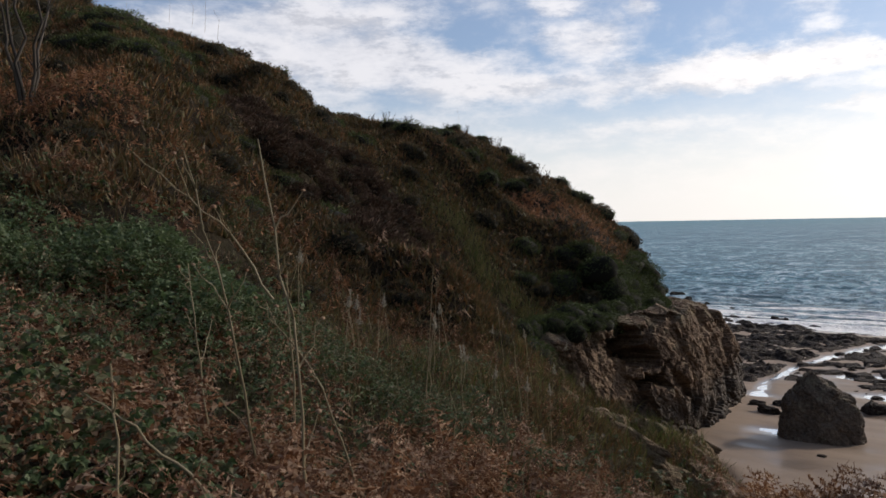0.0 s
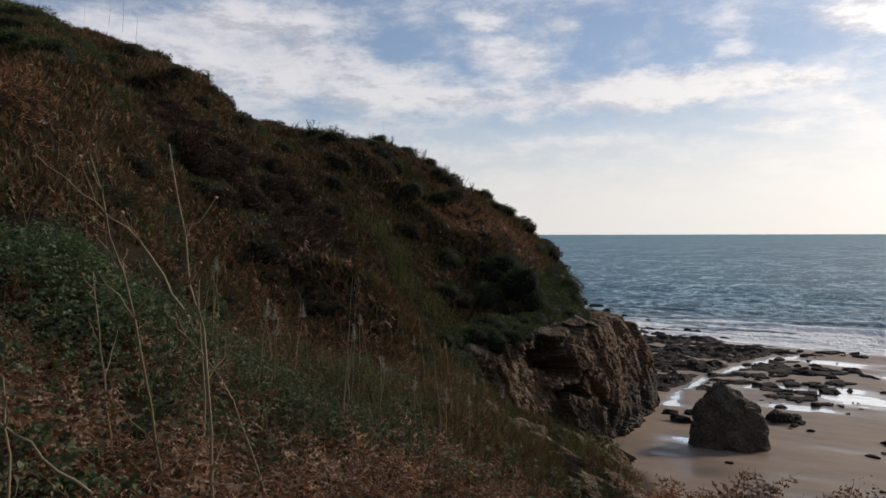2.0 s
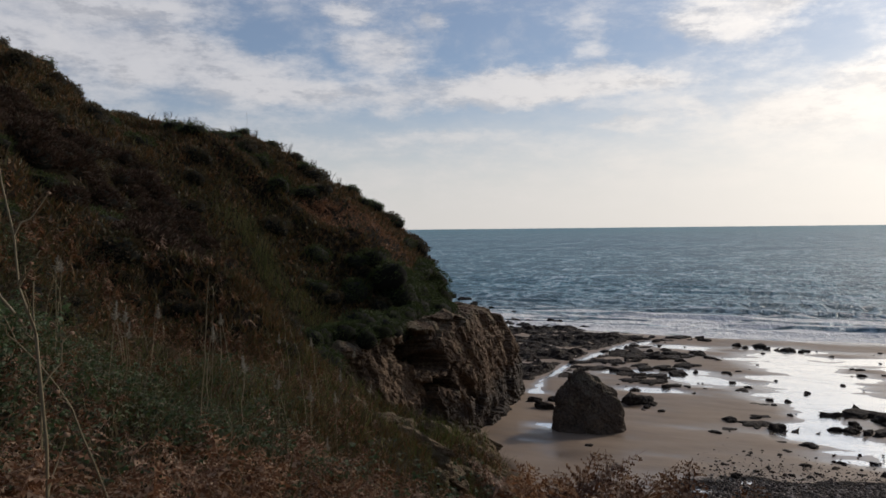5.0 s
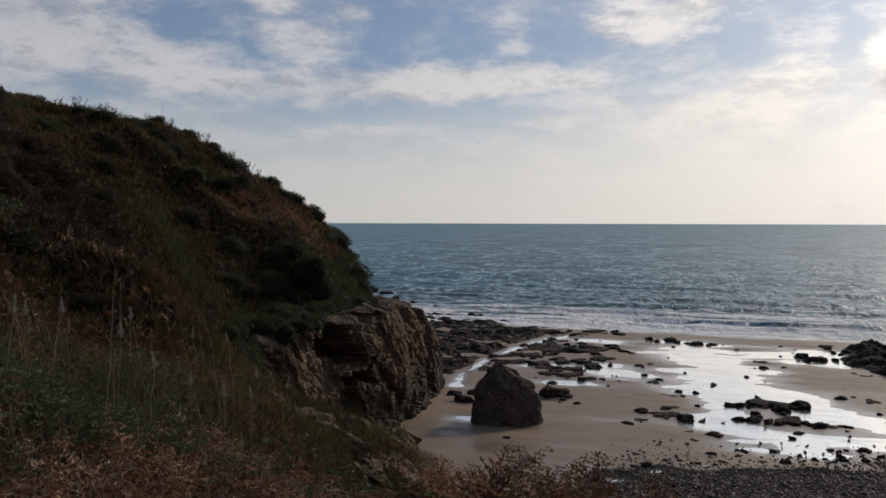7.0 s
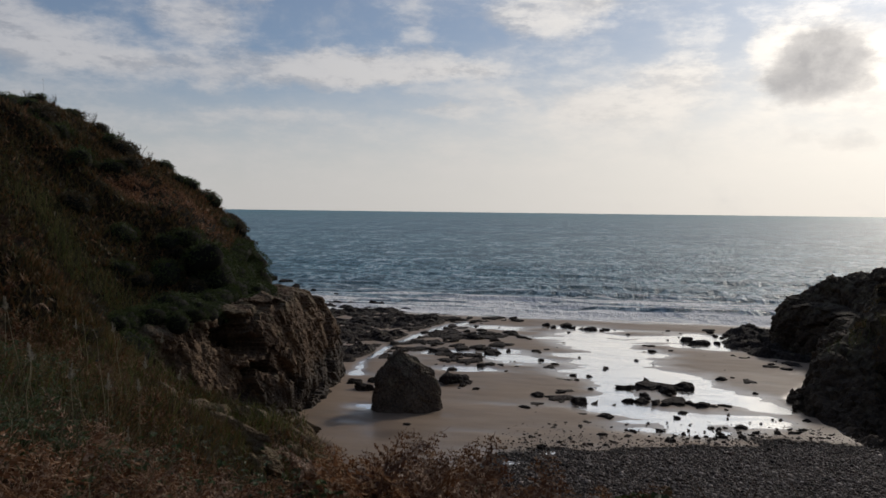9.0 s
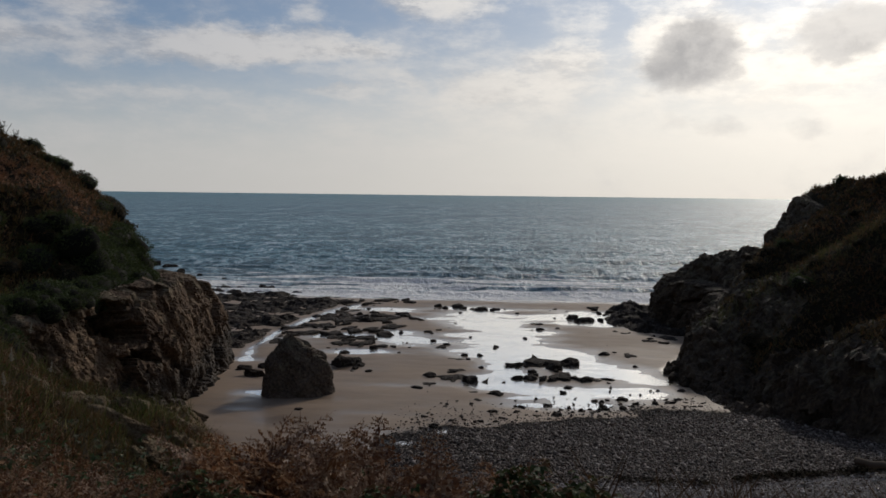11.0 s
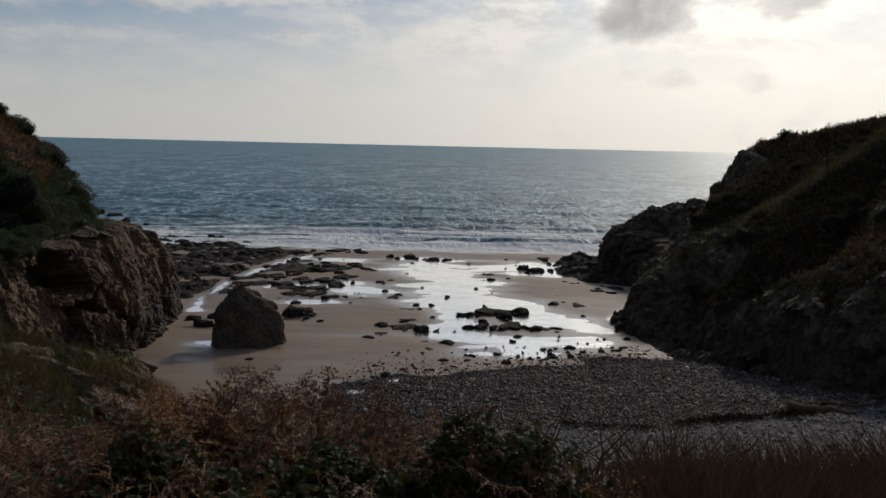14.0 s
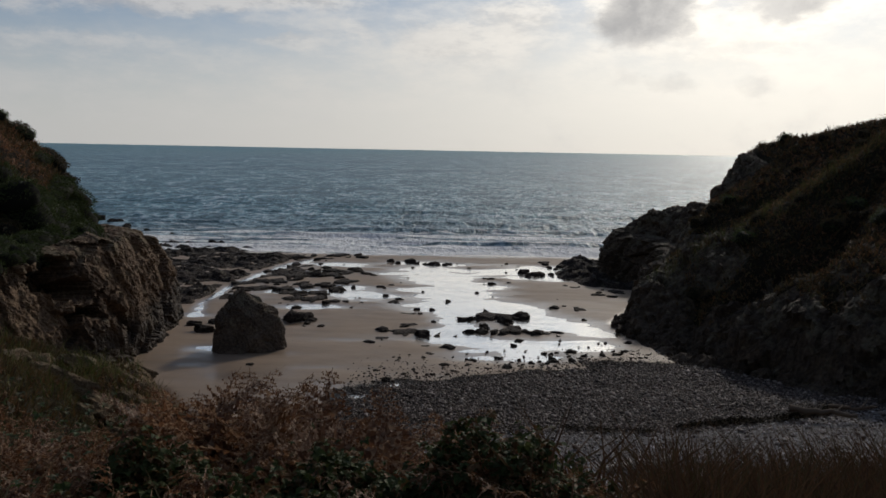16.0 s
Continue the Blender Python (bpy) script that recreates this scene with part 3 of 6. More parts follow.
def land(x, y):
    """Height of the overgrown land before it meets the shore."""
    hill, d = cones(LEFT_RIDGE, x, y, 0.5, 0.8)
    hill = hill + 0.25 * fbm(x * 0.35, y * 0.35, 0, 4, 5)
    c = 0.4 * x + 0.9 * y
    hill = hill + 0.72 * np.cos((c - 12.8 + 1.2 * fbm(x * 0.15, y * 0.15, 3, 2, 8)) * 2 * math.pi / 5.6) * ramp(d, 1.5, 6) * ramp(x, -32, -25)
    hill = hill - 0.6 * np.maximum(y - 30.0, 0) - 0.2 * np.maximum(x + 19, 0) * ramp(y, 26, 29) - 0.4 * np.exp(-((x + 28.2) / 1.5) ** 2 - ((y - 23.3) / 1.5) ** 2) - 0.35 * np.exp(-((x + 24) / 3.0) ** 2 - ((y - 24.3) / 2.5) ** 2) - 0.3 * np.exp(-((x + 28) / 2.0) ** 2 - ((y - 23.6) / 2.0) ** 2)
    # the point breaks off steeply over the rock
    brink = -12.7 - 0.212 * np.clip(y - 24, 0, 5.2) - 0.45 * np.maximum(y - 29.2, 0)
    hill = np.where(y > 23, smin(hill, 4.35 + 2.6 * np.maximum(brink - x, 0) + 1.5 * np.maximum(25 - y, 0), 0.3), hill)
    hill = hill - 0.27 * np.maximum(x + 16, 0) * ramp(-y, -23, -18) * ramp(y, 2, 9)
    xr = np.maximum(x, 0)
    near = 6.35 - 0.235 * np.minimum(x, 0) - 0.05 * xr - 0.28 * np.maximum(y, 0) - 0.3 * np.minimum(y, 0)
    near = near - 0.5 * np.maximum(y - 5.5, 0) * ramp(x, -7.0, -4.0)
    near = near + 0.06 * np.clip(y, 0, 6) * ramp(x, -3, -1) + 0.1 * fbm(x * 0.5, y * 0.5, 1, 3, 9)
    near = near - 0.12 * np.maximum(y - 9, 0) * ramp(x, -11, -7) + 0.38 * np.exp(-((x - 0.45) / 0.9) ** 2 - ((y - 4.3) / 0.9) ** 2)
    left = smax(hill, near, 0.7)
    right = np.maximum(cones(RIGHT_BENCH, x, y, 0.7, 0.5)[0], cones(RIGHT_RIDGE, x, y, 0.56, 0.3, 4.5)[0])
    right = smax(right, cones(RIGHT_SPUR, x, y, 0.66, 0.2)[0], 0.4) + 0.22 * fbm(x * 0.45, y * 0.45, 2, 4, 13)
    g = 0.8 * x - 0.6 * y + 1.5 * fbm(x * 0.2, y * 0.2, 5, 2, 19)
    right = right - 0.75 * (1 - np.abs(np.sin(g * 0.62))) ** 2 * ramp(along(RIGHT_RIDGE, x, y)[0], 1.0, 4.0) * ramp(-y, -36, -31)
    return np.where(x > 6, smax(right, left, 0.6), smax(left, right, 0.6))


def shore(x, y):
    """Distance inland from the foot of the land (negative on the beach) and the height of the bare cliff there."""
    dl, hl, _ = along(LEFT_TOE, x, y)
    dr, hr, _ = along(RIGHT_TOE, x, y)
    inland = np.where(inside_line(x, y, COVE), -1.0, 1.0) * np.minimum(dl, dr)
    return inland, np.where(dl < dr, hl, hr)


def worley(x, y, z, seed=0):
    """Distance to the nearest and second nearest cell centre, and a random number of the nearest cell."""
    fx, fy, fz = np.floor(x).astype(np.int64), np.floor(y).astype(np.int64), np.floor(z).astype(np.int64)
    f1, f2, idn = np.full(x.shape, 9.0), np.full(x.shape, 9.0), np.zeros(x.shape)
    for dx in (-1, 0, 1):
        for dy in (-1, 0, 1):
            for dz in (-1, 0, 1):
                cx, cy, cz = fx + dx, fy + dy, fz + dz
                d = np.sqrt((cx + lattice(cx, cy, cz, seed) - x) ** 2 + (cy + lattice(cx, cy, cz, seed + 1) - y) ** 2 + (cz + lattice(cx, cy, cz, seed + 2) - z) ** 2)
                near = d < f1
                f2 = np.where(near, f1, np.minimum(f2, d))
                idn = np.where(near, lattice(cx, cy, cz, seed + 3), idn)
                f1 = np.where(near, d, f1)
    return f1, f2, idn


def blocks(x, y, z, seed=0):
    """Blocky relief of broken, tilted rock beds, about -1 to 1."""
    u, v, w = 0.95 * x + 0.5 * z, 0.75 * y - 0.55 * z, z * 0.8 - 0.3 * x + 0.55 * y
    wob = 0.35 * vnoise(x * 1.3, y * 1.3, z * 1.3, seed + 5)
    f1, f2, r = worley(u + wob, v, w * 0.7 + wob, seed)
    g1, g2, s = worley(u * 2.7 + 5, v * 2.7 + wob, w * 1.3, seed + 7)
    return (r - 0.5) * 1.1 + 0.45 * (s - 0.5) - 0.5 * np.exp(-((f2 - f1) / 0.09) ** 2) - 0.22 * np.exp(-((g2 - g1) / 0.1) ** 2) + 0.25 * fbm(x * 1.5, y * 1.5, z * 1.5, 4, seed + 9)


def plates(u, v, w, seed=0):
    """Flat broken faces: every cell is a plane of its own tilt and depth (about -1 to 1); also the nearness of a joint."""
    fu, fv, fw = (np.floor(q).astype(np.int64) for q in (u, v, w))
    f1, f2, val = np.full(u.shape, 9.0), np.full(u.shape, 9.0), np.zeros(u.shape)
    for du in (-1, 0, 1):
        for dv in (-1, 0, 1):
            for dw in (-1, 0, 1):
                cu, cv, cw = fu + du, fv + dv, fw + dw
                ou, ov, ow = u - cu - lattice(cu, cv, cw, seed), v - cv - lattice(cu, cv, cw, seed + 1), w - cw - lattice(cu, cv, cw, seed + 2)
                d = np.sqrt(ou ** 2 + ov ** 2 + ow ** 2)
                plane = (lattice(cu, cv, cw, seed + 3) - 0.5) * 1.2 + 1.3 * (lattice(cu, cv, cw, seed + 4) - 0.5) * ou + 1.3 * (lattice(cu, cv, cw, seed + 5) - 0.5) * ow
                near = d < f1
                f2 = np.where(near, f1, np.minimum(f2, d))
                val = np.where(near, plane, val)
                f1 = np.where(near, d, f1)
    return val, np.exp(-((f2 - f1) / 0.07) ** 2)


def crag_zone(x, y, inland):
    """Where bare broken rock shows through on the lower slopes."""
    west = (x < -4.8) & (x > -10.0) & (y > 12.0) & (y < 24)
    east = (x > 7.0) & (y > 15) & (y < 53)
    bench = ramp(17.6 - x, 0, 0.8) * ramp(y, 39.5, 41.5) * east
    return np.where(west, ramp(2.1 - inland + 1.4 * fbm(x * 0.5, y * 0.5, 5, 3, 23), 0, 1.2), np.where(east, np.maximum(bench, ramp(3.0 + 1.6 * ramp(-y, -38, -33) - inland + 2.4 * fbm(x * 0.4, y * 0.4, 7, 4, 21), 0, 1.5)), 0.0)) * ramp(inland, -0.3, 0.1)


def ground_height(x, y):
    x, y = np.atleast_1d(np.asarray(x, float)), np.atleast_1d(np.asarray(y, float))
    b = beach(x, y)
    inland, rise = shore(x, y)
    i = inland - 0.55 * ramp(rise, 1.2, 2.4)
    steep = b + np.minimum(np.maximum(i, 0) * 2.6, rise) + np.maximum(i - rise / 2.6, 0) * np.where(x > 6, 1.7, 0.9 + 0.45 * ramp(y, 23, 26))
    # a saddle in the near spur
    saddle = 0.9 * np.exp(-((x + 8.8) / 1.5) ** 2 - ((y - 17.3) / 2.6) ** 2)
    z = np.maximum(smin(land(x, y), steep, 0.4) - saddle, b - 0.1)
    z = np.where(i > 0, z, b + sand_relief(x, y))
    return z


def sunk_ground(x, y):
    """The ground lies a little deeper where bare rock stands over it."""
    return ground_height(x, y) - 0.45 * crag_zone(x, y, shore(x, y)[0])


def axis(lo, hi, step, far):
    mid = np.arange(lo, hi + step / 2, step)
    grow, s, e = [], step, 0.0
    while e < far:
        s *= 1.2
        e += s
        grow.append(e)
    grow = np.array(grow)
    return np.concatenate([lo - grow[::-1], mid, hi + grow])


def fill_mesh(name, verts, faces, mat=None, smooth=True):
    """A mesh from an n x 3 array of places and an m x 3 or m x 4 array of corners."""
    me = bpy.data.meshes.new(name)
    k = faces.shape[1]
    me.vertices.add(len(verts))
    me.vertices.foreach_set("co", np.ascontiguousarray(verts, dtype=np.float32).ravel())
    me.loops.add(faces.size)
    me.loops.foreach_set("vertex_index", np.ascontiguousarray(faces, dtype=np.int32).ravel())
    me.polygons.add(len(faces))
    me.polygons.foreach_set("loop_start", np.arange(0, faces.size, k, dtype=np.int32))
    me.polygons.foreach_set("use_smooth", np.full(len(faces), smooth))
    me.update(calc_edges=True)
    if mat:
        me.materials.append(mat)
    return me


def sheet(nx, ny):
    i = np.arange(nx * ny).reshape(ny, nx)
    return np.stack([i[:-1, :-1], i[:-1, 1:], i[1:, 1:], i[1:, :-1]], -1).reshape(-1, 4)


def grid_mesh(name, xs, ys, zfun, mat, keep=None):
    X, Y = np.meshgrid(xs, ys)
    v = np.stack([X, Y, zfun(X, Y)], -1).reshape(-1, 3)
    q = sheet(len(xs), len(ys))
    if keep is not None:
        q = q[keep(v[q].mean(1))]
        used, back = np.unique(q, return_inverse=True)
        v, q = v[used], back.reshape(-1, 4)
    return fill_mesh(name, v, q, mat)


# ---------------------------------------------------------------- ground, sea, cliffs
xs, ys = axis(-42, 40, 0.26, 4500), axis(-8, 60, 0.26, 4500)
gm = grid_mesh("ground", xs, ys, sunk_ground, m_soil)
ground = tagged(new("ground", gm), "brown hillside soil running down to a wet sandy beach", "ground", kind="structure")
gm.materials.append(m_sand), gm.materials.append(m_rock), gm.materials.append(m_crag)
X, Y = np.meshgrid((xs[1:] + xs[:-1]) / 2, (ys[1:] + ys[:-1]) / 2)
inl, rise = shore(X, Y)
kind = np.where(inl < 0.55 * ramp(rise, 1.2, 2.4), 1, np.where((inl < 1.9 + 0.8 * fbm(X * 0.4, Y * 0.4, 0, 3, 3)) & (rise > 1.2), 2, 0))
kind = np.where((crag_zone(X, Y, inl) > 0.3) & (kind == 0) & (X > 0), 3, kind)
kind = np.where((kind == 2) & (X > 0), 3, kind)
shingly = gm.attributes.new("shingly", "FLOAT", "POINT")
GX, GY = np.meshgrid(xs, ys)
line = 23.0 + 0.42 * np.clip(GX + 2.2, 0, 20) - 0.02 * np.clip(GX - 3, 0, 9) ** 2 + 0.5 * fbm(GX * 0.6, GY * 0.6, 0, 3, 51)
shingly.data.foreach_set("value", np.ascontiguousarray(ramp(line - GY, -0.5, 1.5) * ramp(GX, -3.8, -2.4), dtype=np.float32).ravel())
bleached = gm.attributes.new("bleached", "FLOAT", "POINT")
bleached.data.foreach_set("value", np.ascontiguousarray(ramp(17.8 + 0.42 * np.maximum(GX - 5.3, 0) - GY, -0.2, 0.4), dtype=np.float32).ravel())
gm.polygons.foreach_set("material_index", kind.astype(np.int32).ravel())


wet = gm.attributes.new("wet", "FLOAT", "POINT")
wet.data.foreach_set("value", np.ascontiguousarray(ramp(-sand_relief(GX, GY), -0.06, 0.008) + ramp(GY, 55.5, 57.5), dtype=np.float32).ravel())


def swell(x, y):
    w = 0.16 * fbm(x * 0.06, y * 0.30, 0, 3, 41) + 0.08 * fbm(x * 0.35, y * 1.0, 0, 3, 44)
    for y0, h, x0, half, wide in ((60.5, 0.16, -4, 30, 0.7), (64.5, 0.34, 5, 13, 0.8), (67.5, 0.34, -9, 9, 0.9), (73.0, 0.32, 8, 26, 1.2), (80.0, 0.28, -14, 30, 1.4), (92.0, 0.28, 10, 50, 1.8)):
        line = y0 + 0.9 * vnoise(x * 0.12, y0) + 0.4 * vnoise(x * 0.5, y0)
        d = y - line
        w = w + h * np.exp(-np.where(d < 0, (d / (wide * 0.45)) ** 2, (d / (wide * 1.6)) ** 2)) * ramp(half - np.abs(x - x0), 0, half * 0.5)
    return w * ramp(y, 55.0, 62.0) * ramp(-y, -500, -160) + 0.02 * fbm(x * 0.2, y * 0.2, 0, 2, 4) * ramp(-y, -70, -55)


sx = axis(-70, 60, 0.85, 4600)
sy = np.concatenate([np.arange(52.0, 112.0, 0.3), 112 + np.cumsum(0.3 * 1.09 ** np.arange(1, 84))])
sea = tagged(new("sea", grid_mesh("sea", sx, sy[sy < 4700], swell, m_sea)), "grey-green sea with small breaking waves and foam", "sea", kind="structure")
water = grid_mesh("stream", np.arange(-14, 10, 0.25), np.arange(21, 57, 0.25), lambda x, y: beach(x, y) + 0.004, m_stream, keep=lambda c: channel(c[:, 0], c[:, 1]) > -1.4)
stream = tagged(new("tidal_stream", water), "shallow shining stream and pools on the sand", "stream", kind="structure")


def cliff(name, line, label, mat, hollows=(), step=0.065, rough=0.34, seed=0, dip=0.45):
    """A broken rock face over a foot line in plan (x, y, height, lean); the top runs back into the slope."""
    pts = []
    for p, q in zip(line, line[1:]):
        n = max(2, int(math.hypot(q[0] - p[0], q[1] - p[1]) / step))
        for k in range(n):
            pts.append([p[j] + (q[j] - p[j]) * k / n for j in range(4)])
    pts = np.array(pts)
    for _ in range(40):
        pts[1:-1] = (pts[:-2] + pts[1:-1] * 2 + pts[2:]) / 4
    pts[:, 2] *= 1 + 0.07 * fbm(pts[:, 0] * 0.9, pts[:, 1] * 0.9, 0, 3, seed + 6)
    tan = np.gradient(pts[:, :2], axis=0)
    run = np.cumsum(np.linalg.norm(tan, axis=1))
    tan /= np.linalg.norm(tan, axis=1)[:, None]
    out = np.stack([tan[:, 1], -tan[:, 0]], -1)
    nv = 96
    v = np.linspace(0, 1, nv)
    up = np.interp(v, [0, 0.72, 0.86, 1], [-0.08, 0.97, 1.03, 0.80])
    back = np.interp(v, [0, 0.3, 0.55, 0.72, 0.86, 1], [-0.05, 0.06, 0.32, 0.72, 1.7, 3.4])[:, None] * pts[None, :, 3]
    X = pts[None, :, 0] - out[None, :, 0] * back
    Y = pts[None, :, 1] - out[None, :, 1] * back
    Z = beach(pts[:, 0], pts[:, 1])[None] + up[:, None] * pts[None, :, 2]
    S = run[None, :] + 0 * Z
    wob = 0.25 * fbm(S * 0.8, Z * 0.8, 0, 3, seed + 9)
    a, b = S * math.cos(dip) + Z * math.sin(dip), Z * math.cos(dip) - S * math.sin(dip)
    push, tall = 0.0, np.clip(pts[None, :, 2] / 2.5, 0.2, 1)
    for wide, high, amp, joint in ((1.7, 1.9, 0.75, 0.08), (0.6, 0.9, 0.42, 0.16), (0.22, 0.32, 0.20, 0.2)):
        val, gap = plates(a / wide + wob, back / 1.5 + 0.5 * wob, b / high + wob, seed + int(wide * 100))
        push = push + rough * amp * (val - joint * gap)
    push = push * tall
    for hx, hy, hz, r, h, lean, deep in hollows:
        ds = (X - hx) * tan[None, :, 0] + (Y - hy) * tan[None, :, 1]
        dz = Z - hz + lean * ds
        q = (np.abs(ds) / r) ** 1.3 + (np.abs(dz) / h) ** 1.3 + 1.1 * plates(S / 0.5, back, Z / 0.6, seed + 40)[0]
        push = push - deep * ramp(1.15 - q, 0, 0.4) * (0.55 + 0.45 * np.clip((dz + h) / (2 * h), 0, 1)) * (np.hypot(X - hx, Y - hy) < 4)
    X, Y = X + out[None, :, 0] * push, Y + out[None, :, 1] * push
    Z = Z + 0.10 * push
    r = np.random.default_rng(seed)
    X, Y, Z = X + r.normal(0, 0.006, X.shape), Y + r.normal(0, 0.006, X.shape), Z + r.normal(0, 0.008, X.shape)
    me = fill_mesh(name, np.stack([X, Y, Z], -1).reshape(-1, 3), sheet(len(pts), nv)[:, ::-1], mat, smooth=False)
    return tagged(new(name, me), label, "cliff", kind="structure")


def outcrop(name, x0, x1, y0, y1, step, mat, label, seed, bold=0.3):
    """Bare rock that breaks through the lower slope in tilted blocks."""
    ax, ay = np.arange(x0, x1, step), np.arange(y0, y1, step)
    X, Y = np.meshgrid(ax, ay)
    Z = ground_height(X, Y)
    crag = crag_zone(X, Y, shore(X, Y)[0])
    gy, gx = np.gradient(Z, step)
    k = np.sqrt(1 + gx ** 2 + gy ** 2)
    at = crag > 0.01
    push = np.full(X.shape, -0.15)
    x, y, z = X[at], Y[at], Z[at]
    u, w = 0.8 * x + 0.6 * z, 0.8 * y - 0.4 * x
    push[at] = crag[at] * (0.05 + sum(amp * (p - 0.2 * g) for amp, (p, g) in ((bold, plates(u / 1.5, z / 0.9, w / 1.1, seed)), (bold * 0.55, plates(u / 0.55, z / 0.4, w / 0.4, seed + 4)), (bold * 0.3, plates(u / 0.22, z / 0.2, w / 0.18, seed + 9))))) - 0.15 * (1 - crag[at])
    r = np.random.default_rng(seed)
    v = np.stack([X - gx / k * push, Y - gy / k * push, Z + push / k], -1).reshape(-1, 3)
    v = v + r.normal(0, 0.22 * step, v.shape)
    q = sheet(len(ax), len(ay))
    q = q[at.ravel()[q].all(1)]
    used, back = np.unique(q, return_inverse=True)
    return tagged(new(name, fill_mesh(name, v[used], back.reshape(-1, 4), mat, smooth=False)), label, "rock face", kind="structure")


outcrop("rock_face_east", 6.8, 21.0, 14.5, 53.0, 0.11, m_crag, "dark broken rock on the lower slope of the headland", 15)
outcrop("rock_face_west", -10.4, -4.4, 11.6, 24.0, 0.07, m_spur, "mossy brown rock breaking through the spur", 18, 0.2)
cliff("cliff_west", [(-12.4, 17.6, 2.6, 0.5), (-12.0, 19.2, 3.9, 0.5), (-11.5, 21.5, 4.0, 0.45), (-10.8, 24.2, 4.1, 0.6), (-10.5, 26.0, 4.2, 0.9), (-10.8, 28.5, 4.2, 1.3), (-11.0, 31.2, 3.9, 1.5),
                      (-11.6, 33.6, 3.4, 1.6), (-13.2, 36.0, 2.5, 1.6), (-17.0, 38.5, 2.6, 1.2)],
      "broken brown rock cliff with a dark hollow", m_rock, hollows=((-11.35, 22.8, 3.55, 1.55, 0.85, 0.45, 2.8), (-10.7, 24.8, 2.3, 1.0, 0.36, 0.7, 0.5)), seed=3, dip=0.5, rough=0.36)
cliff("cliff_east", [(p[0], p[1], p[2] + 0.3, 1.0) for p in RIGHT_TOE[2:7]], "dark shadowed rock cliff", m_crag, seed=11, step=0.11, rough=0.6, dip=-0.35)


def reef(name, x0, x1, y0, y1, mask, label, seed, lift=1.0):
    """Low tilted rock ledges that stand out of the sand."""
    def height(x, y):
        u = x * 0.55 + y * 0.85
        d, w, _ = along(RILL, x, y)
        gap = 1.6 * np.clip(1.5 - d / (1.3 * w), 0, 1)
        bed = np.abs(((u * 0.55 + 0.5 * fbm(x * 0.3, y * 0.3, 0, 3, seed)) % 1.0) - 0.35)
        return beach(x, y) - 0.25 + (mask(x, y) - gap) * (0.37 + 0.24 * (0.5 - bed) + 0.19 * blocks(x * 1.2, y * 1.2, 0 * x, seed)) * lift
    me = grid_mesh(name, np.arange(x0, x1, 0.16), np.arange(y0, y1, 0.16), height, m_reef, keep=lambda c: c[:, 2] > beach(c[:, 0], c[:, 1]) - 0.12)
    me.polygons.foreach_set("use_smooth", np.zeros(len(me.polygons), bool))
    return tagged(new(name, me), label, "reef", kind="structure")


REEF_LINE = [(-14.5, 37.0, 3.0), (-15.2, 44.0, 4.6), (-15.0, 51.0, 5.0), (-21.0, 57.0, 5.0), (-32.0, 64.0, 6.0)]
REEF_PATCH = [(-10.6, 37.5, 1.0), (-9.8, 41.0, 1.6), (-7.6, 43.0, 1.9), (-8.6, 46.0, 1.7), (-6.6, 49.0, 1.6), (-9.2, 53.5, 1.8)]
REEF_EAST = [(9.9, 53.0, 1.5), (9.8, 47.5, 1.7), (9.6, 44.4, 1.3), (11.2, 43.2, 1.1)]


def near_line(line):
    def f(x, y):
        d, w, _ = along(line, x, y)
        return np.clip(1.8 - d / w, -0.6, 1) + 0.35 * fbm(x * 0.5, y * 0.6, 3, 3, 77)
    return f


reef("reef_west", -38, -8.5, 35, 70, near_line(REEF_LINE), "low dark weedy rock ledges in the sand", 5)
reef("reef_middle", -13, -3.5, 37.5, 56, lambda x, y: near_line(REEF_PATCH)(x, y) - 0.78 + 0.45 * fbm(x * 0.55, y * 0.8, 1, 2, 33), "flat dark weedy ledges between sandy pools", 6)
reef("reef_east", 6, 15, 38, 56, lambda x, y: near_line(REEF_EAST)(x, y) - 0.2, "low dark rocks under the headland", 7, 1.6)

# ---------------------------------------------------------------- rocks on the beach
rng = np.random.default_rng(7)


def part(name, me, parent=None, label=""):
    """One mesh object, under a thing if one is given."""
    ob = new(name, me)
    if parent:
        ob.parent = parent
    return tagged(ob, label) if label else ob


def joined(chunks):
    vs, fs, base = [], [], 0
    for v, f in chunks:
        vs.append(v)
        fs.append(f + base)
        base += len(v)
    return np.concatenate(vs), np.concatenate(fs)


def ico(sub):
    bm = bmesh.new()
    bmesh.ops.create_icosphere(bm, subdivisions=max(sub, 1), radius=1)
    v = np.array([q.co[:] for q in bm.verts])
    f = np.array([[q.index for q in p.verts] for p in bm.faces])
    bm.free()
    return v, f


def hull_shape(points, sub, centre):
    """A dense shell round the convex hull of a few corner points."""
    bm = bmesh.new()
    for p in points:
        bm.verts.new(np.array(p) - centre)
    hull = bmesh.ops.convex_hull(bm, input=bm.verts)["geom"]
    planes = []
    for f in (g for g in hull if isinstance(g, bmesh.types.BMFace)):
        f.normal_update()
        n, h = np.array(f.normal), float(np.dot(f.normal, f.verts[0].co))
        planes.append((n, h) if h > 0 else (-n, -h))
    bm.free()
    d, f = ico(sub)
    reach = np.full(len(d), 9.0)
    for n, h in planes:
        c = d @ n
        reach = np.where(c > 1e-4, np.minimum(reach, h / np.maximum(c, 1e-4)), reach)
    return d * reach[:, None], f


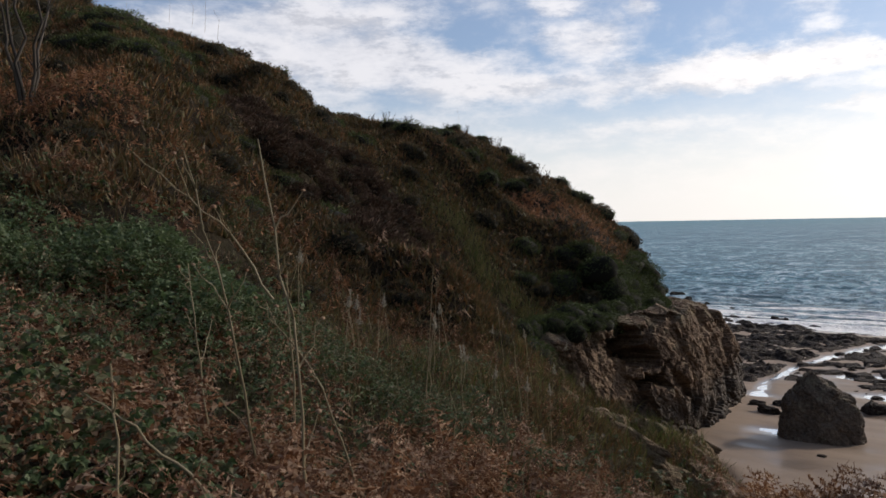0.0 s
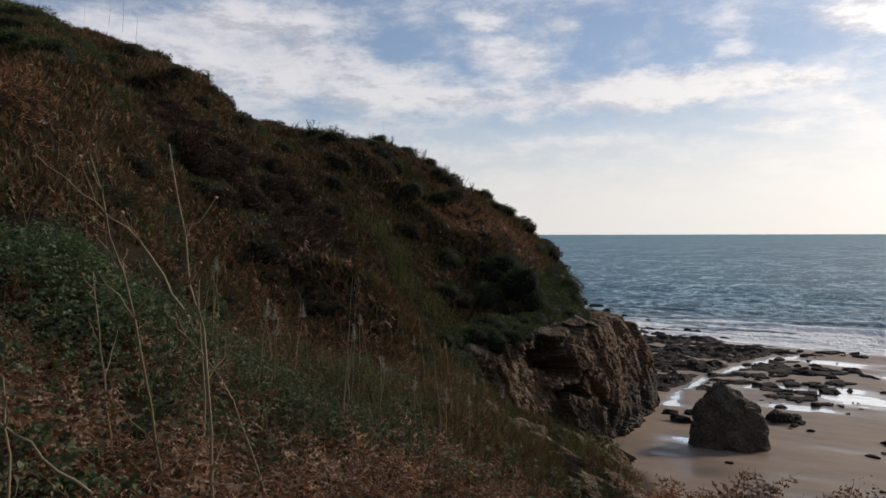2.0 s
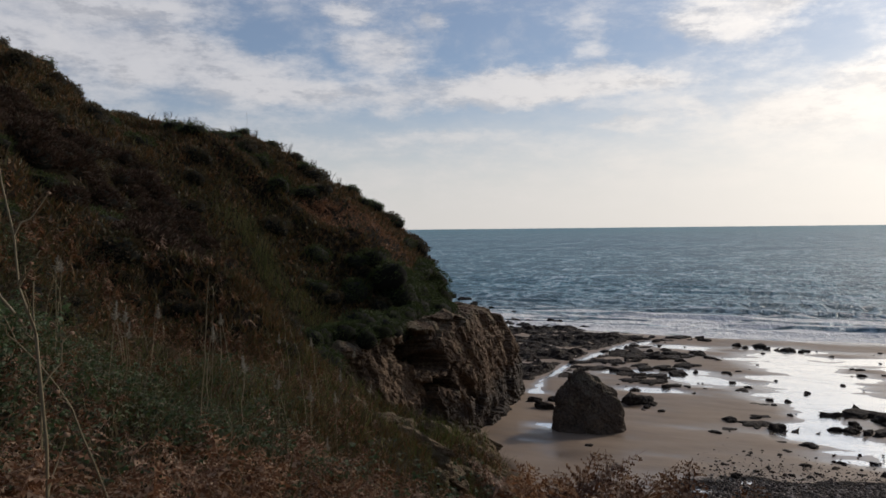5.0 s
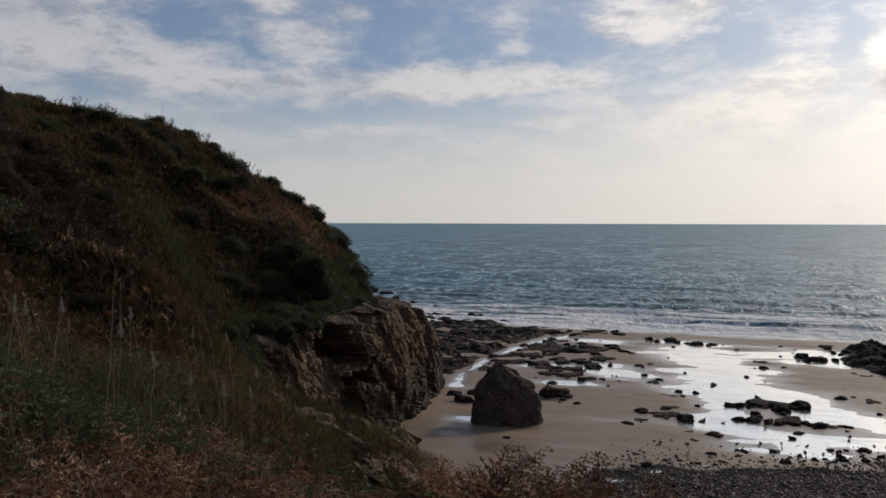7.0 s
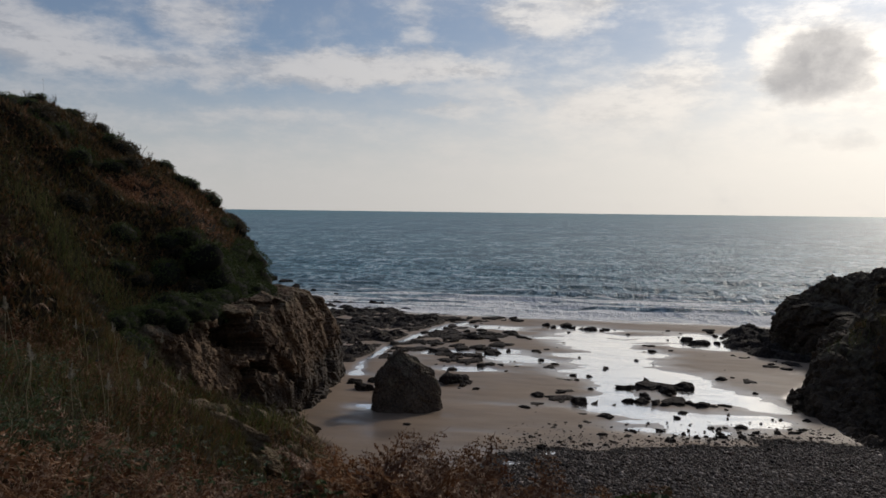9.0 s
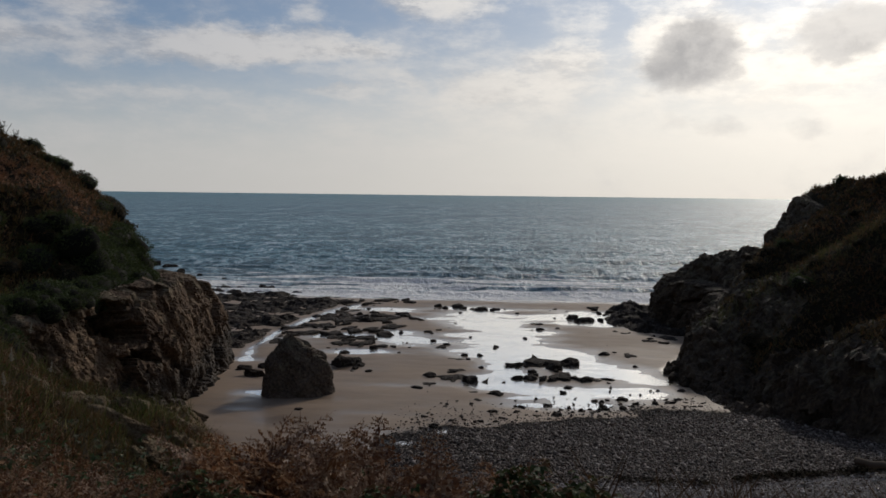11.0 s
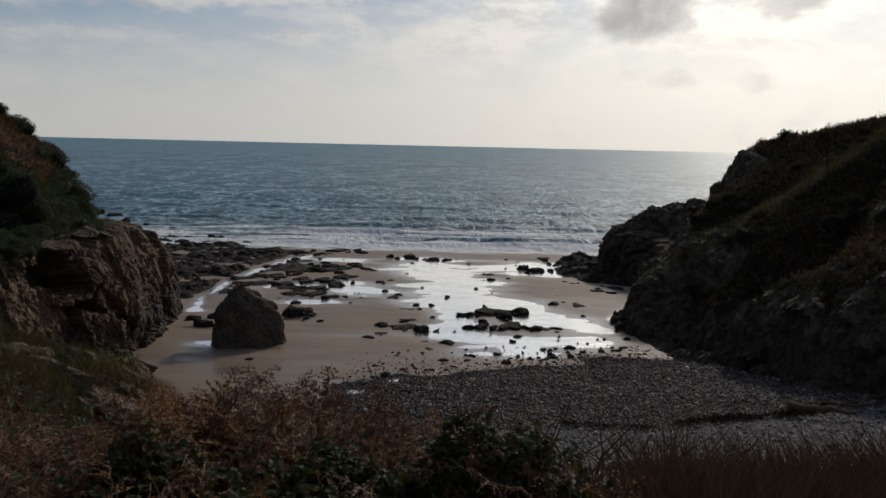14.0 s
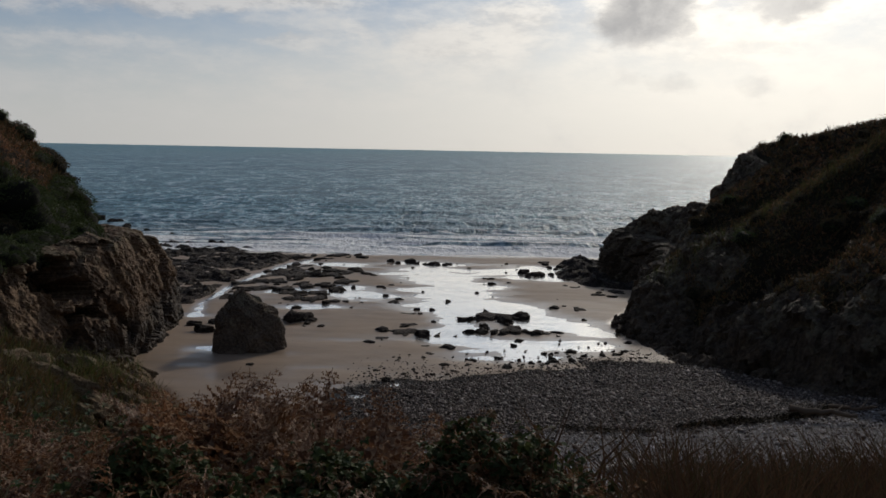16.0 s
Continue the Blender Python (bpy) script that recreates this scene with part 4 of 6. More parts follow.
def jagged_mesh(name, seed, mat, sub=4):
    """A low broken ledge of about unit radius: an uneven outline and a stepped top."""
    r = np.random.default_rng(seed)
    a = np.sort(r.uniform(0, 2 * math.pi, 9))
    rad = r.uniform(0.55, 1.1, 9)
    pts = [(math.cos(q) * s, math.sin(q) * s, -0.6) for q, s in zip(a, rad)]
    pts += [(math.cos(q) * s * r.uniform(0.5, 0.9), math.sin(q) * s * r.uniform(0.5, 0.9), r.uniform(0.25, 0.95)) for q, s in zip(a, rad)]
    v, f = hull_shape(pts, sub, np.zeros(3))
    ang = np.arctan2(v[:, 1], v[:, 0])
    v[:, :2] *= (1 + 0.32 * vnoise(np.cos(ang) * 2.6 + seed, np.sin(ang) * 2.6, seed, seed))[:, None]
    v = v * (1 + 0.26 * blocks(v[:, 0] * 1.6 + seed * 3, v[:, 1] * 1.6, v[:, 2] * 1.2, seed))[:, None]
    return fill_mesh(name, v, f, mat, smooth=False)


def set_rock(name, me, x, y, sx, sy, sz, turn, label, category, group="", sink=0.35, tilt=0.0):
    ob = new(name, me)
    ob.matrix_world = pose(x, y, float(beach(np.array(x), np.array(y))) + 0.03 + sz * (1 - 2 * sink) * 0.5, tilt, 0, turn) @ Matrix.Diagonal((sx, sy, sz, 1))
    return tagged(ob, label, category, group)


def big_boulder():
    """A blunt wedge-shaped block: steep to one side, its top slanting down to the other."""
    foot = [(-1.40, -0.4), (-1.05, -0.95), (0.55, -1.1), (1.36, -0.65), (1.40, 0.4), (-1.2, 0.8), (0.9, 1.1)]
    pts = [(x, y, -0.3) for x, y in foot] + [
        (-1.12, -0.1, 1.35), (-0.98, -0.5, 1.1), (-0.72, 0.1, 2.0), (-0.55, -0.35, 1.75), (-0.22, 0.0, 2.26), (-0.2, 0.5, 2.2), (0.42, 0.1, 1.95), (0.5, -0.35, 1.72),
        (1.12, 0.0, 1.42), (1.2, -0.4, 1.1), (0.1, -0.72, 1.3), (1.38, -0.3, 0.7), (0.3, -1.0, 0.55), (-0.6, 0.7, 1.6), (0.8, 0.7, 1.3)]
    centre = np.array([0, 0, 0.8])
    v, f = hull_shape(pts, 6, centre)
    b = 0.085 * blocks(v[:, 0] * 1.3, v[:, 1] * 1.3, v[:, 2] * 1.3, 5) + 0.045 * blocks(v[:, 0] * 3.1, v[:, 1] * 3.1, v[:, 2] * 2.4, 8)
    v = v * (1 + b)[:, None] + centre
    ob = new("boulder", fill_mesh("boulder", v, f, m_boulder, smooth=False))
    ob.matrix_world = pose(-7.1, 27.6, float(beach(np.array(-7.1), np.array(27.6))) - 0.02, 0, 0, 14)
    return tagged(ob, "big dark rough boulder standing on the wet sand", "boulder")


big_boulder()
ROCKS_A = [(1.2, 33.2, 0.81, 0.30), (2.4, 33.6, 1.70, 0.45), (1.7, 30.6, 0.89, 0.35), (2.9, 30.7, 1.63, 0.48), (4.4, 30.5, 0.71, 0.14), (7.1, 43.1, 0.59, 0.26),
           (6.2, 47.2, 1.43, 0.57), (7.7, 42.6, 0.52, 0.20), (8.5, 40.1, 0.93, 0.31), (9.7, 41.0, 1.27, 0.32), (6.6, 35.9, 1.11, 0.25), (3.1, 45.2, 0.68, 0.27),
           (-6.6, 31.9, 1.26, 0.80), (-5.9, 32.4, 1.25, 0.50), (-9.4, 29.7, 1.00, 0.57), (-10.3, 30.9, 0.70, 0.40), (-9.6, 31.3, 0.90, 0.34), (-5.0, 31.1, 0.48, 0.22)]
ROCKS_B = [(-5.2, 36.9, 0.85, 0.23), (-2.8, 27.9, 0.54, 0.11), (-1.4, 30.2, 1.34, 0.24), (-1.2, 31.7, 0.85, 0.2), (-2.3, 29.3, 0.56, 0.11), (-1.7, 23.3, 0.47, 0.32),
           (-1.5, 25.9, 0.40, 0.14), (-6.4, 25.0, 0.36, 0.12), (-0.4, 26.9, 0.46, 0.10), (-0.5, 28.1, 0.43, 0.09), (-1.4, 34.1, 0.78, 0.10), (-1.1, 35.4, 0.35, 0.24),
           (-0.3, 32.6, 0.37, 0.20), (-2.4, 37.3, 0.85, 0.11), (-3.3, 41.7, 0.63, 0.22), (-8.9, 44.4, 1.88, 0.5), (-10.2, 42.9, 1.07, 0.33), (-9.7, 40.3, 1.57, 0.31)]
ROCKS_C = [(-7.2, 38.1, 0.88, 0.4), (-5.7, 40.3, 1.39, 0.4), (-6.1, 38.2, 0.73, 0.35), (-6.6, 45.3, 1.66, 0.35), (-7.6, 48.4, 1.11, 0.44), (-5.4, 48.1, 1.09, 0.51),
           (-4.5, 46.3, 0.88, 0.42), (-10.2, 53.2, 1.14, 0.65), (-8.7, 52.5, 0.80, 0.48), (-7.6, 54.8, 2.08, 0.58), (-5.6, 54.0, 1.2, 0.5), (-2.4, 52.5, 1.50, 0.63),
           (-0.4, 51.6, 1.16, 0.47), (0.6, 51.9, 0.6, 0.3), (7.3, 53.0, 1.1, 0.5), (8.2, 51.2, 1.0, 0.5), (4.6, 52.6, 0.4, 0.2), (9.0, 43.2, 0.6, 0.3)]
shapes = [jagged_mesh("beach_rock", 20 + k, m_reef, 4) for k in range(7)]
small_shapes = [jagged_mesh("stone", 40 + k, m_reef, 3) for k in range(6)]
for k, (x, y, w, h) in enumerate([*ROCKS_A, *ROCKS_B, *ROCKS_C]):
    low = h < 0.3 * w
    set_rock("beach_rock", shapes[k % 7], x, y + 0.3 * w, w * 0.56, w * (0.7 if low else 0.5), h * (0.36 if low or y > 36 or x > -4 else 0.6), float(rng.uniform(-25, 25)),
             "low flat dark rock half sunk in wet sand" if low else "dark jagged rock standing in wet sand", "rock", "rocks on the beach", sink=0.34)
    # smaller pieces broken off round the larger rocks
    for q in range(int(w * 2.2) if y > 29 else 0):
        a, s = rng.uniform(0, 2 * math.pi), float(w * rng.uniform(0.16, 0.38))
        set_rock("stone", small_shapes[int(rng.integers(6))], float(x + math.cos(a) * w * rng.uniform(0.55, 1.0)), float(y + 0.3 * w + math.sin(a) * w * 0.75), s, s * 0.8, s * 0.45, float(rng.uniform(0, 360)),
                 "dark broken stone beside a larger rock", "stone", "stones on the sand")
# flat ledges between the pools
for k in range(34):
    x, y = float(rng.uniform(-11.2, -4.2)), float(rng.uniform(36.5, 51.0))
    w = float(rng.uniform(0.45, 1.15))
    set_rock("beach_rock", shapes[k % 7] if w > 0.8 else small_shapes[k % 6], x, y, w * 0.8, w * 0.95, 0.08 + 0.05 * w, float(rng.uniform(-30, 30)), "low flat dark rock half sunk in wet sand", "rock", "rocks on the beach", sink=0.34)
# ledge of joined stones in the middle of the stream
for x, y, w, h in ((1.4, 33.5, 0.6, 0.26), (2.6, 33.9, 0.7, 0.34), (3.5, 33.6, 0.5, 0.2), (2.7, 31.0, 0.7, 0.3), (1.3, 30.9, 0.5, 0.22), (3.9, 30.6, 0.6, 0.24), (1.9, 33.7, 0.7, 0.3), (3.0, 33.7, 0.8, 0.32), (2.3, 30.8, 0.7, 0.36), (3.5, 30.8, 0.8, 0.3), (2.0, 32.0, 0.4, 0.15), (3.2, 29.6, 0.5, 0.12), (4.9, 31.0, 0.5, 0.16)):
    set_rock("stream_rock", shapes[int(rng.integers(7))], x, y, w * 0.66, w * 0.4, h * 0.5, float(rng.uniform(0, 360)), "dark jagged rock in the shallow stream", "rock", "rocks in the stream")
# scattered cobbles along the edge of the shingle
for k in range(170):
    x = rng.uniform(-2.5, 8)
    y = 23.4 + 0.38 * (x + 2) + abs(rng.normal(0, 1.5)) - 0.3
    if y > 31 or x > 7.8:
        continue
    w = float(np.clip(rng.lognormal(-1.9, 0.45), 0.07, 0.42))
    set_rock("cobble", small_shapes[int(rng.integers(6))], float(x), float(y), w * 0.62, w * 0.5, w * 0.3, float(rng.uniform(0, 360)), "dark wet cobble on the sand", "cobble", "cobbles at the shingle edge")
for k in range(60):
    x, y = rng.uniform(-9, 8.5), rng.uniform(26, 52)
    w = float(np.clip(rng.lognormal(-1.5, 0.5), 0.1, 0.6))
    set_rock("stone", small_shapes[int(rng.integers(6))], float(x), float(y), w * 0.62, w * 0.58, w * 0.2, float(rng.uniform(0, 360)), "small dark stone lying on wet sand", "stone", "stones on the sand")
# rocks standing in the surf off the western reef
for x, y, w, h in ((-35.6, 78.0, 2.6, 1.0), (-33.0, 76.5, 1.8, 0.7), (-30.0, 72.0, 1.2, 0.6), (-27.5, 70.0, 0.9, 0.4), (-24.0, 67.0, 0.8, 0.4), (-19.0, 62.0, 1.0, 0.5)):
    ob = new("surf_rock", shapes[int(rng.integers(7))])
    ob.matrix_world = pose(x, y, -0.1, 0, 0, float(rng.uniform(0, 90))) @ Matrix.Diagonal((w * 0.6, w * 0.45, h, 1))
    tagged(ob, "dark rock washed by the surf", "rock", "rocks in the surf")


# tilted ledges on the flank of the near spur
slab_shapes = [jagged_mesh("rock_ledge", 50 + k, m_spur, 3) for k in range(5)]
for k in range(60):
    x, y = float(rng.uniform(-10.2, -5.6)), float(rng.uniform(12.6, 22.6))
    if not -9.6 + 0.25 * (y - 14) < x + 0.35 * (y - 17) < -5.2 or float(shore(np.array(x), np.array(y))[0]) < 0.2:
        continue
    ob = new("rock_ledge", slab_shapes[k % 5])
    w = float(rng.uniform(0.25, 0.6))
    ob.matrix_world = pose(x, y, float(ground_height(x, y)[0]) - 0.02, float(rng.normal(-12, 9)), float(rng.normal(26, 9)), float(rng.normal(35, 14))) @ Matrix.Diagonal((w * 1.1, w * 0.65, w * 0.5, 1))
    tagged(ob, "mossy brown rock ledge jutting from the slope", "rock", "rock ledges on the spur")
crag_shapes = [jagged_mesh("toe_rock", 60 + k, m_crag, 3) for k in range(4)]
for k in range(60):
    f = k / 59
    i = 5 + f * 7.99
    p, q = RIGHT_TOE[int(i)], RIGHT_TOE[int(i) + 1]
    x, y = (p[j] + (q[j] - p[j]) * (i % 1) + float(rng.normal(0.3 if j == 0 else 0, 0.3)) for j in (0, 1))
    ob = new("toe_rock", crag_shapes[k % 4])
    w = float(rng.uniform(0.2, 0.65))
    ob.matrix_world = pose(x + 0.45 * w, y, float(beach(np.array(x), np.array(y))) + 0.05 * w, float(rng.normal(0, 15)), float(rng.normal(-20, 12)), float(rng.uniform(0, 360))) @ Matrix.Diagonal((w, w * 0.8, w * 0.75, 1))
    tagged(ob, "dark broken rock at the foot of the headland", "rock", "rocks under the eastern headland")


for k, (x, y, w) in enumerate(((7.75, 32.3, 0.5), (7.7, 31.4, 0.42), (7.9, 33.1, 0.5), (7.85, 30.5, 0.45), (8.3, 33.8, 0.5), (8.2, 29.6, 0.4))):
    ob = new("toe_rock", crag_shapes[k % 4])
    ob.matrix_world = pose(x, y, float(beach(np.array(x), np.array(y))) + 0.08, 6 * k, -8, 70 * k) @ Matrix.Diagonal((w, w * 0.8, w * 0.7, 1))
    tagged(ob, "dark broken rock at the foot of the headland", "rock", "rocks under the eastern headland")


# ---------------------------------------------------------------- shingle
def turned(yaw, lean, side):
    """Matrices that lean a plant by an angle towards a side, after a turn about the upright."""
    c, s, o, z = np.cos(yaw), np.sin(yaw), np.ones_like(yaw), np.zeros_like(yaw)
    Rz = np.stack([np.stack([c, -s, z], -1), np.stack([s, c, z], -1), np.stack([z, z, o], -1)], -2)
    ax, ay = -np.sin(side), np.cos(side)
    cl, sl = np.cos(lean), np.sin(lean)
    k = 1 - cl
    Rl = np.stack([np.stack([cl + ax * ax * k, ax * ay * k, ay * sl], -1), np.stack([ax * ay * k, cl + ay * ay * k, -ax * sl], -1), np.stack([-ay * sl, ax * sl, cl], -1)], -2)
    return Rl @ Rz


def scatter(template, at, scale, yaw=None, lean=0.15, flat=None):
    """Many copies of a template as one array of places and corners."""
    tv, tf = template
    n = len(at)
    yaw = rng.uniform(0, 2 * math.pi, n) if yaw is None else yaw
    R = turned(yaw, np.abs(rng.normal(0, lean, n)), rng.uniform(0, 2 * math.pi, n))
    s = np.broadcast_to(np.asarray(scale, float).reshape(n, -1), (n, 3))
    v = np.einsum("nij,nkj->nki", R, tv[None] * s[:, None, :]) + at[:, None, :]
    f = tf[None] + (np.arange(n) * len(tv))[:, None, None]
    return v.reshape(-1, 3), f.reshape(-1, tf.shape[1])


def stuff(name, chunks, mat, label, category, smooth=False):
    v, f = joined(chunks)
    return tagged(new(name, fill_mesh(name, v, f, mat, smooth)), label, category, kind="stuff")


def spots(n, x0, x1, y0, y1, wanted):
    """Places on the ground where wanted(x, y) beats a random number."""
    x, y = rng.uniform(x0, x1, n), rng.uniform(y0, y1, n)
    ok = wanted(x, y) > rng.uniform(0, 1, n)
    x, y = x[ok], y[ok]
    return np.stack([x, y, ground_height(x, y)], -1)


def shingle_here(x, y):
    edge = 23.0 + 0.42 * np.clip(x + 2.2, 0, 20) - 0.02 * np.clip(x - 3, 0, 9) ** 2 + 0.5 * fbm(x * 0.6, y * 0.6, 0, 3, 51)
    return (shore(x, y)[0] < 0.15) * np.where(y < edge, np.clip((edge - y) / 1.2, 0.16, 1), 0.16 * np.exp(-np.maximum(y - edge, 0) / 0.9)) * ramp(x, -3.4, -2.2)


peb = (np.array([[1, 0.1, 0], [-0.9, 0, 0.1], [0.1, 1, 0], [0, -1.1, 0.1], [0.15, 0.1, 1], [0, 0, -1.0]]) * 1.1,
       np.array([[0, 2, 4], [2, 1, 4], [1, 3, 4], [3, 0, 4], [2, 0, 5], [1, 2, 5], [3, 1, 5], [0, 3, 5]]))


def pebbles(name, n, wanted, mat, label, big=0.0, flat=1.0):
    p = spots(n, -3.5, 14.5, 12.5, 29.5, wanted)
    s = np.clip(rng.lognormal(-3.95 + big, 0.5, len(p)), 0.013, 0.12)
    p[:, 2] = ground_height(p[:, 0], p[:, 1]) + s * 0.3 + 0.006
    return stuff(name, [scatter(peb, p, np.stack([s, s * rng.uniform(0.6, 0.95, len(p)), s * flat * rng.uniform(0.4, 0.7, len(p))], -1), lean=0.25 * flat)], mat, label, "shingle", smooth=True)


pale_band = lambda x, y: ramp(17.8 + 0.42 * np.maximum(x - 5.3, 0) - y, -0.2, 0.4)
pebbles("shingle", 185000, lambda x, y: shingle_here(x, y) * (1 - 0.85 * pale_band(x, y)), m_pebble, "grey and brown rounded shingle bank", 0.12)
pebbles("pale_shingle", 90000, lambda x, y: shingle_here(x, y) * pale_band(x, y), m_pale, "pale grey fine shingle above the strand line", -0.1, 0.65)
# strand line of dried weed
t = rng.uniform(0, 1, 3400) ** 0.6
t = t[ramp(fbm(t * 9, t * 0, 0, 3, 55), -0.9, 0.1) * (0.45 + 0.55 * t) > rng.uniform(0, 1, 3400)]
wx_, wy_ = 1.6 + 9.4 * t, 17.9 + 0.42 * np.maximum(1.6 + 9.4 * t - 5.3, 0) + 0.12 * np.sin(14 * t) + rng.normal(0, 0.10, len(t)) * (0.5 + t)
weed = np.stack([wx_, wy_, ground_height(wx_, wy_) + 0.08], -1)
blade = (np.array([[-0.5, -0.06, 0], [0.5, -0.04, 0.03], [0.45, 0.06, 0.05], [-0.45, 0.05, 0.02]]), np.array([[0, 1, 2], [0, 2, 3]]))
stuff("strand_line", [scatter(blade, weed, rng.uniform(0.07, 0.24, len(t)), lean=0.6)], m_weed, "dark line of dried seaweed on the shingle", "seaweed")


def tube(points, radii, sides=6):
    p, r = np.array(points, float), np.array(radii, float)
    tan = np.gradient(p, axis=0)
    tan /= np.linalg.norm(tan, axis=1)[:, None]
    ref = np.where(np.abs(tan[:, 2:]) > 0.9, [[1.0, 0, 0]], [[0, 0, 1.0]])
    a = np.cross(tan, ref)
    a /= np.linalg.norm(a, axis=1)[:, None]
    b = np.cross(tan, a)
    ang = np.arange(sides) * 2 * math.pi / sides
    v = p[:, None] + r[:, None, None] * (np.cos(ang)[None, :, None] * a[:, None] + np.sin(ang)[None, :, None] * b[:, None])
    i = np.arange(len(p) * sides).reshape(len(p), sides)
    j = np.roll(i, -1, 1)
    q = np.stack([i[:-1], j[:-1], j[1:], i[1:]], -1).reshape(-1, 4)
    tri = np.concatenate([q[:, :3], q[:, [0, 2, 3]]])
    return v.reshape(-1, 3), tri


def wander(a, b, n, wob, r=None):
    r = r or rng
    t = np.linspace(0, 1, n)[:, None]
    p = np.array(a) + (np.array(b) - np.array(a)) * t
    return p + r.normal(0, wob, (n, 3)) * np.sin(t * math.pi)


def driftwood(a, b, thick, label, mat):
    e = new("driftwood")
    e.location = a
    d = np.array(b) - np.array(a)
    part("trunk", fill_mesh("trunk", *tube(wander((0, 0, 0), d, 9, 0.06), np.linspace(thick, thick * 0.5, 9) * rng.uniform(0.85, 1.15, 9), 8), mat), e)
    for f, up in ((0.45, 0.25), (0.7, 0.18)):
        s = d * f
        part("branch", fill_mesh("branch", *tube(wander(s, s + np.array([0.25, 0.2, up]), 5, 0.02), np.linspace(thick * 0.45, thick * 0.15, 5), 6), mat), e)
    return tagged(e, label, "driftwood")


driftwood((3.5, 15.3, 1.36), (4.95, 15.7, 1.40), 0.07, "pale bare driftwood branch lying on the shingle", m_bleached)
driftwood((9.4, 19.6, 1.32), (10.9, 19.0, 1.34), 0.10, "brown driftwood log at the strand line", m_drift)
driftwood((10.6, 19.9, 1.28), (11.5, 19.2, 1.5), 0.06, "thin brown driftwood branch at the strand line", m_drift)


# ---------------------------------------------------------------- plants
def frond(pairs, teeth, seed, curl=0.5, joints=5, mess=1.0):
    """A dead bracken frond, a metre long: a bending stem, tapering side fronds, each with teeth if wanted."""
    r = np.random.default_rng(seed)
    vs, fs = [], []

    def spine(s):
        return np.array([0.62 * s ** 1.8 * (0.6 + curl), 0.06 * math.sin(3 * s + seed), s * (1 - 0.30 * s * curl)])

    def tri(a, b, c):
        k = len(vs)
        vs.extend([a, b, c])
        fs.append([k, k + 1, k + 2])

    for k in range(joints):
        s0, s1 = k / joints, (k + 1) / joints
        w = np.array([0, 0.006 * (1.2 - s0), 0])
        tri(spine(s0) - w, spine(s0) + w, spine(s1) + w * 0.8)
        tri(spine(s0) - w, spine(s1) + w * 0.8, spine(s1) - w * 0.8)
    for k in range(pairs):
        s = 0.28 + 0.70 * k / pairs
        root = spine(s)
        along_ = spine(min(s + 0.02, 1)) - spine(s - 0.02)
        along_ /= np.linalg.norm(along_)
        size = 0.40 * (1 - (s - 0.28) / 0.74) ** 0.85 + 0.02
        for sgn in (-1, 1):
            d = np.array([0.5 * mess * r.normal(), sgn * 1.0, -mess * (0.3 + 0.8 * r.random())]) + along_ * (0.2 + 0.6 * r.random())
            d /= np.linalg.norm(d)
            L = size * r.uniform(0.85 - 0.4 * mess, 1.15)
            n = along_ - d * (along_ @ d)
            n /= np.linalg.norm(n)
            droop = np.array([0.3 * L * r.normal(), 0.2 * L * r.normal(), L * r.uniform(-0.7, 0.15)]) * mess
            if teeth:
                for q in range(teeth):
                    f0 = q / teeth
                    w = 0.15 * L * (1 - f0) + 0.005
                    p0 = root + d * L * f0 + droop * f0 ** 2
                    p1 = root + d * L * (f0 + 1.1 / teeth) + droop * (f0 + 1.1 / teeth) ** 2
                    for h in (-1, 1):
                        tri(p0, p1, p0 + n * h * w * r.uniform(0.6, 1.1) + d * 0.35 * w + np.array([0, 0, r.normal(0, 0.012)]))
            else:
                w = 0.16 * L + 0.01
                mid = root + d * L * 0.55 + droop * 0.25
                tri(root - n * w * 0.6, root + n * w, mid)
                tri(root + n * w * 0.4, root + d * L + droop, mid - n * w)
    return np.array(vs), np.array(fs)


near_fronds = [frond(11, 5, k, 0.35 + 0.12 * k, mess=0.65) for k in range(5)]
fern_fronds = [frond(21, 7, 40 + k, 0.2 + 0.12 * k, mess=0.25) for k in range(5)]
mid_fronds = [frond(9, 0, 10 + k, 0.4 + 0.15 * k) for k in range(5)]
far_fronds = [frond(4, 0, 20 + k, 0.5 + 0.2 * k, 2) for k in range(4)]


def fronds(kinds, places, lo, hi, lean=0.35):
    out, pick = [], rng.integers(0, len(kinds), len(places))
    for k, kind_ in enumerate(kinds):
        p = places[pick == k]
        if len(p):
            out.append(scatter(kind_, p, rng.uniform(lo, hi, len(p)), lean=lean))
    return out


def blob(x, y, cx, cy, rx, ry, turn=0.0):
    c, s = math.cos(turn), math.sin(turn)
    u, v = (x - cx) * c + (y - cy) * s, -(x - cx) * s + (y - cy) * c
    return np.clip(1.3 - np.hypot(u / rx, v / ry), 0, 1)


def dry_land(x, y, margin=0.4):
    return shore(x, y)[0] > margin


def patchy(x, y, f, seed, lo=-0.2, hi=0.4):
    return ramp(fbm(x * f, y * f, 0, 3, seed), lo, hi)


def clear_of_eye(x, y, r=1.9):
    return np.hypot(x + 0.1, y + 0.1) > r


def bare(x, y):
    return crag_zone(x, y, shore(x, y)[0])


def grass_strip(x, y):
    """A band of yellow-green grass that runs down to the cliff."""
    return np.clip(1.4 - np.abs(y - 20.4 + 0.17 * (x + 13.4) - 0.3 * np.sin(x * 1.7)) / 0.6, 0, 1) * ramp(x, -19.5, -17.5) * (x < -11.5)


